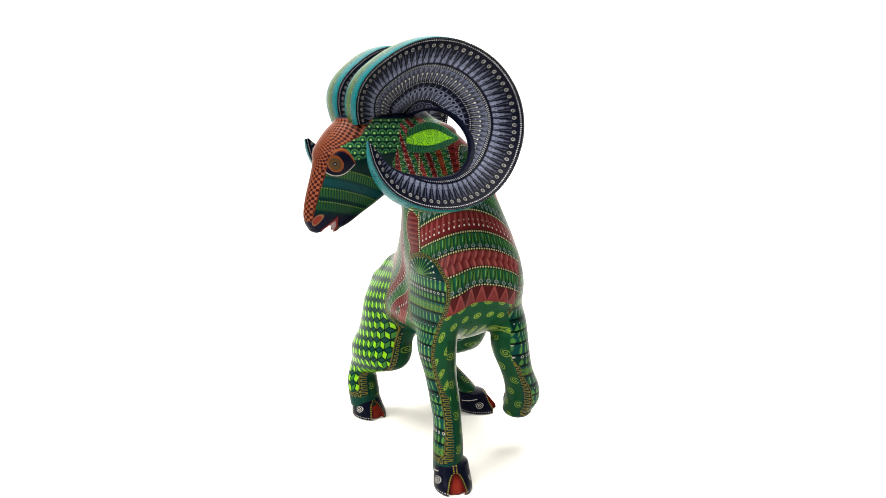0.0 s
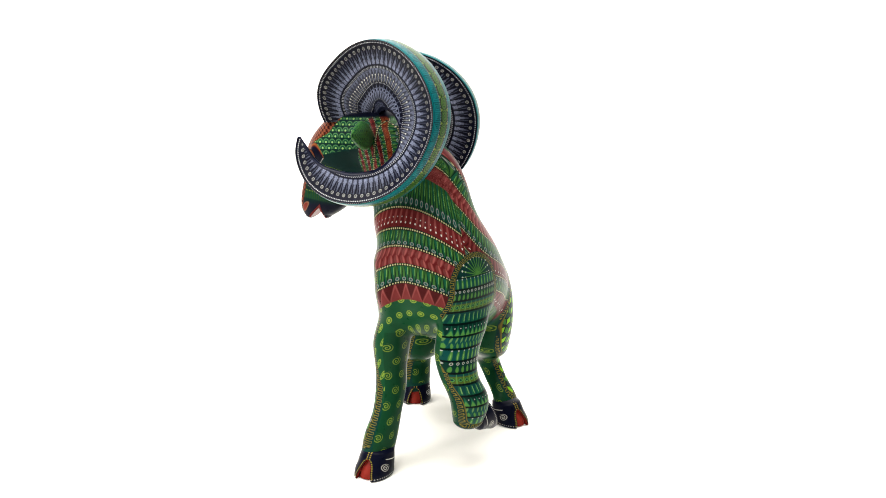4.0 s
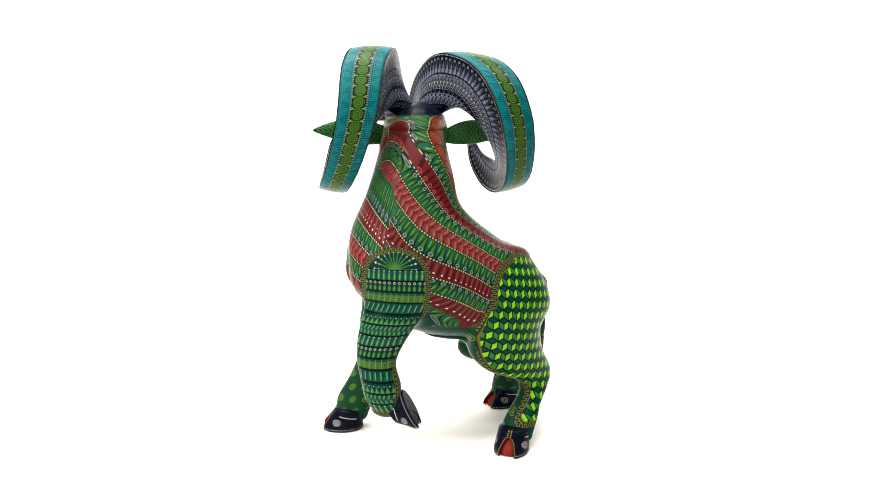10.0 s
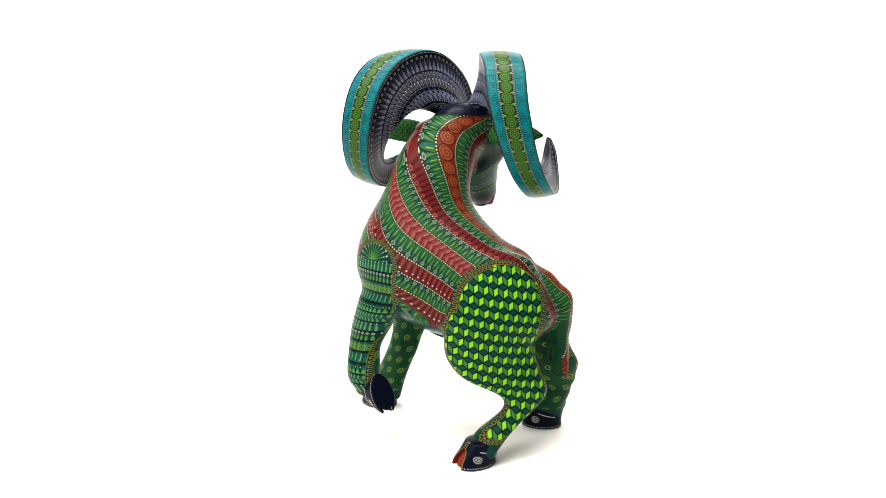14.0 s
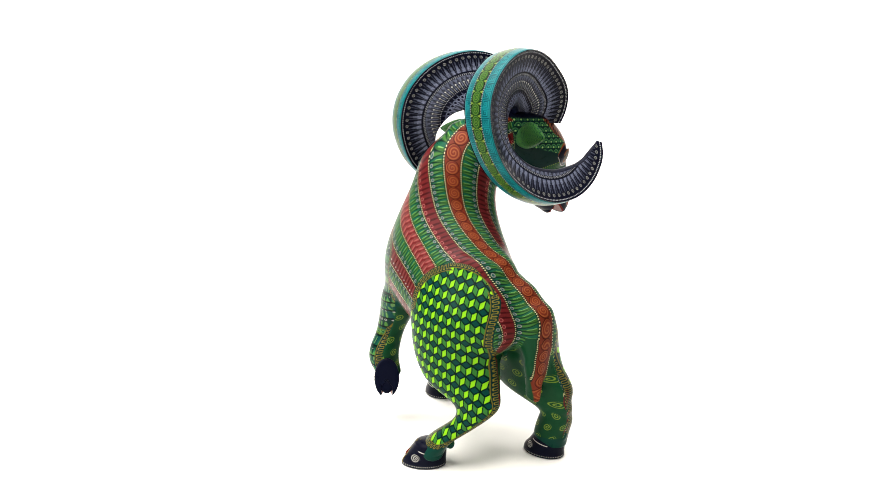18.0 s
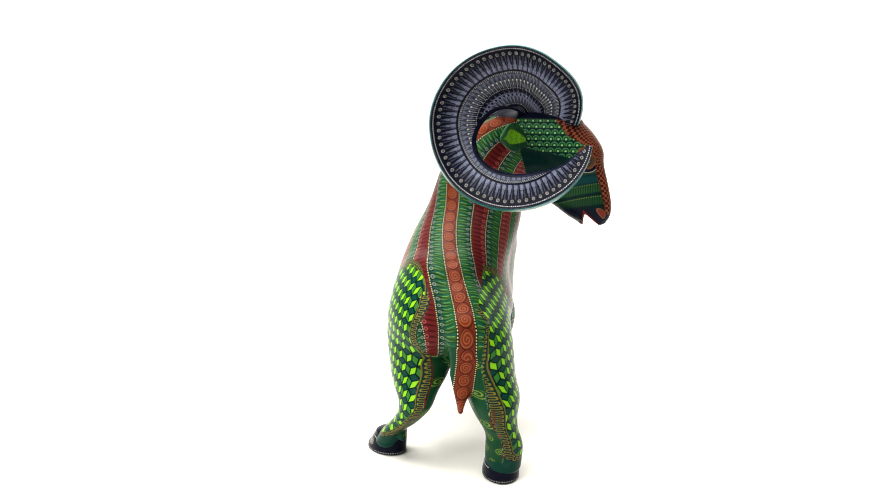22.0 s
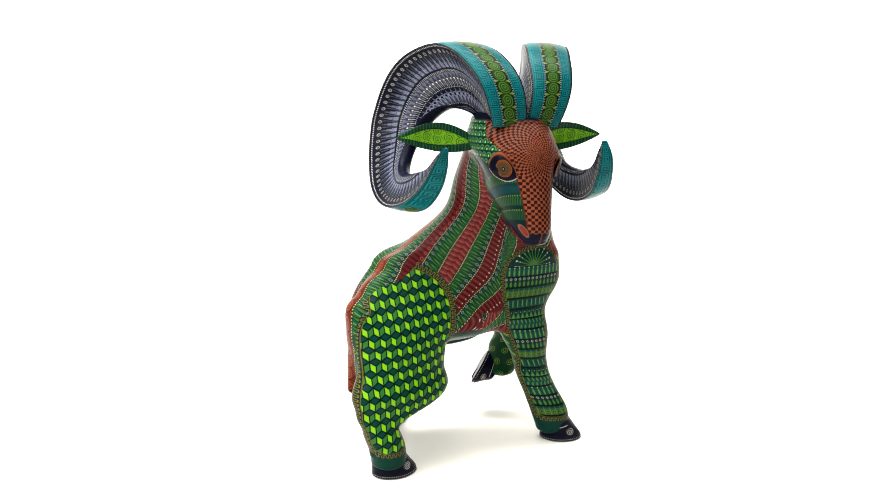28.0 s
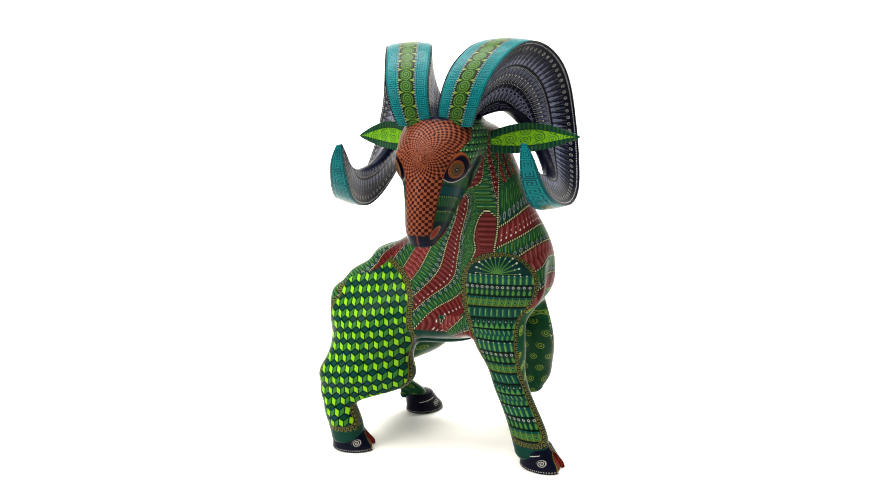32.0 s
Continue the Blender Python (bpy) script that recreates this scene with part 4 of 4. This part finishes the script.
def paint_hoof(Q, closed=False):
    x, y, z = Q.T
    col = np.zeros((len(Q), 3)) + NAVY * 1.2
    edge = HOOF(Q)
    lay(col, CREAM * 0.7, beads(np.arctan2(y, x) * 0.034, z - 0.0055, 0.0042, 0.0010, W))
    sx, sz = x - 0.012, z - 0.022
    side = (np.abs(y) > 0.012).astype(float)
    lay(col, CREAM * 0.6, side * coil(sx, sz, 0.0075, 0.0032, W))
    lay(col, CREAM * 0.8, side * soft(0.0007 - np.abs(z - 0.034 - 0.25 * (x + 0.005)), W) * (x < 0.008) * (x > -0.022))
    gap = np.abs(y) - np.clip((x - 0.006) * 0.8, 0, 0.0125) * np.sqrt(np.clip((0.038 - z) / 0.034, 0, 1))
    cut = (x > 0.009) * soft(-0.0012 - edge, 0.0006) * soft(z - (0.012 if closed else 0.001), 0.0006)
    lay(col, np.array((0.170, 0.017, 0.011)), cut)
    lay(col, GOLD * 1.2, (x > 0.008) * (z > 0.006) * soft(0.0008 - np.abs(gap - 0.0022), W) * (edge > -0.001) * soft(0.3 - np.abs(saw(z, 0.0035)[0]), 0.2))
    return col


# ---- the ram: its pieces ----
CELL = 0.0034
ram = tagged(new("carved_ram"), "carved wooden ram painted all over in green, red and black patterns", "animal carving")
V, Q = finer(*surface(ram_field, (-0.28, -0.24, 0.004), (0.18, 0.24, 0.56), CELL))
V, N = settle(ram_field, V)
VN, Q = finer(np.hstack([V, N]), Q)
V, N = VN[:, :3], VN[:, 3:] / np.linalg.norm(VN[:, 3:], axis=1)[:, None]
part_of = dists(V).argmin(1)
paint = paint_ram(V, N, part_of)
quad_part = part_of[Q].max(1)
NAMES = (("body", "green trunk with red and rust bands"), ("head", "green head with a checked red face"), ("foreleg", "straight foreleg with rows of green drops"), ("foreleg", "lifted bent foreleg"),
         ("hind_leg", "hind leg with lime and green blocks"), ("hind_leg", "hind leg with lime and green blocks"), ("tail", "hanging rust-red tail"))
pieces = [part(name, mesh_of(name, V, Q[quad_part == k], N, paint), PAINT, ram, label) for k, (name, label) in enumerate(NAMES)]

for sd in (1, -1):
    part("horn", horn(sd, 860, (66, 112, 8), paint_horn), PAINT, ram, "coiled horn, teal outside and silver-black on its faces")
    part("ear", ear(sd, 110, 96, paint_ear), PAINT, ram, "pointed ear, lime inside")

HOOF_MESH = []
for lifted in (False, True):
    HV, HQ = surface(hoof_field, (-0.05, -0.04, -0.004), (0.05, 0.04, 0.06), 0.0009)
    HV, HN = settle(hoof_field, HV)
    HOOF_MESH.append((HV * np.array((0.95, 0.98, 0.72)), HQ, HN, paint_hoof(HV, lifted)))
HOOVES = ((2, pose(0.004, -0.178, SOLE, 0, 0, -77)), (4, pose(0.045, 0.105, SOLE, 0, 0, -13)), (5, pose(-0.144, 0.078, SOLE, 0, 0, -53)),
          (3, Matrix(((0.0, 0.78, 0.0, 0.104), (0.44, 0.0, -0.76, -0.046), (-0.84, 0.0, -0.40, 0.092), (0, 0, 0, 1)))))
for k, M in HOOVES:
    M = np.array(M)
    HV, HQ, HN, HC = HOOF_MESH[k == 3]
    part("hoof", mesh_of("hoof", HV @ M[:3, :3].T + M[:3, 3], HQ, HN @ M[:3, :3].T / np.linalg.norm(M[:3, 0]), HC), PAINT, pieces[k], "black cloven hoof, red in the cleft")


def eye(side):
    """A low dome with ringed iris, set in the lids."""
    n, m = 26, 48
    r = np.linspace(0, 1, n)[:, None]
    a = np.linspace(0, TAU, m, endpoint=False)[None]
    x, y = r * np.cos(a) * 0.0131, r * np.sin(a) * 0.0129
    h = 0.0024 * np.sqrt(np.clip(1 - (r * 0.97) ** 2, 0, 1)) + 0 * a
    c, out, fore, up = eye_seat(side)
    P = c - out * 0.0009 + x[..., None] * fore + y[..., None] * up + h[..., None] * out
    d = np.broadcast_to(r, (n, m)) * 0.0131
    col = np.zeros((n, m, 3)) + np.array((0.130, 0.038, 0.010))
    s, k = saw(d + 0.0004 * np.sin(3 * a), 0.0021)
    lay(col, np.array((0.050, 0.034, 0.012)), soft(0.0092 - d, W))
    lay(col, RUST * 0.35, soft(0.16 - np.abs(s), 0.15))
    lay(col, NAVY, soft(0.0028 - d, W))
    lay(col, CREAM * 0.7, soft(0.0007 - d, W))
    lay(col, NAVY, soft(d - 0.0123, W))
    return mesh_of("eye", P.reshape(-1, 3), grid_quads(n, m, side > 0), None, col.reshape(-1, 3))


for sd in (1, -1):
    part("eye", eye(sd), PAINT, pieces[1], "ringed orange eye")

# specks of dust on the turning card
for x, y in ((-0.26, -0.02), (0.16, 0.02), (-0.18, 0.13), (0.04, 0.19)):
    bm = bmesh.new()
    bmesh.ops.create_icosphere(bm, subdivisions=1, radius=0.0008, matrix=Matrix.Translation((x, y, 0.0004)))
    part("speck", bm_mesh("speck", bm), DUST, table)


def motions():
    rows = [(float(t), pose(0, 0, 0, 0, 0, TURN * t)) for t in range(0, 33)]
    walk(table, rows)
    walk(ram, rows)

motions()
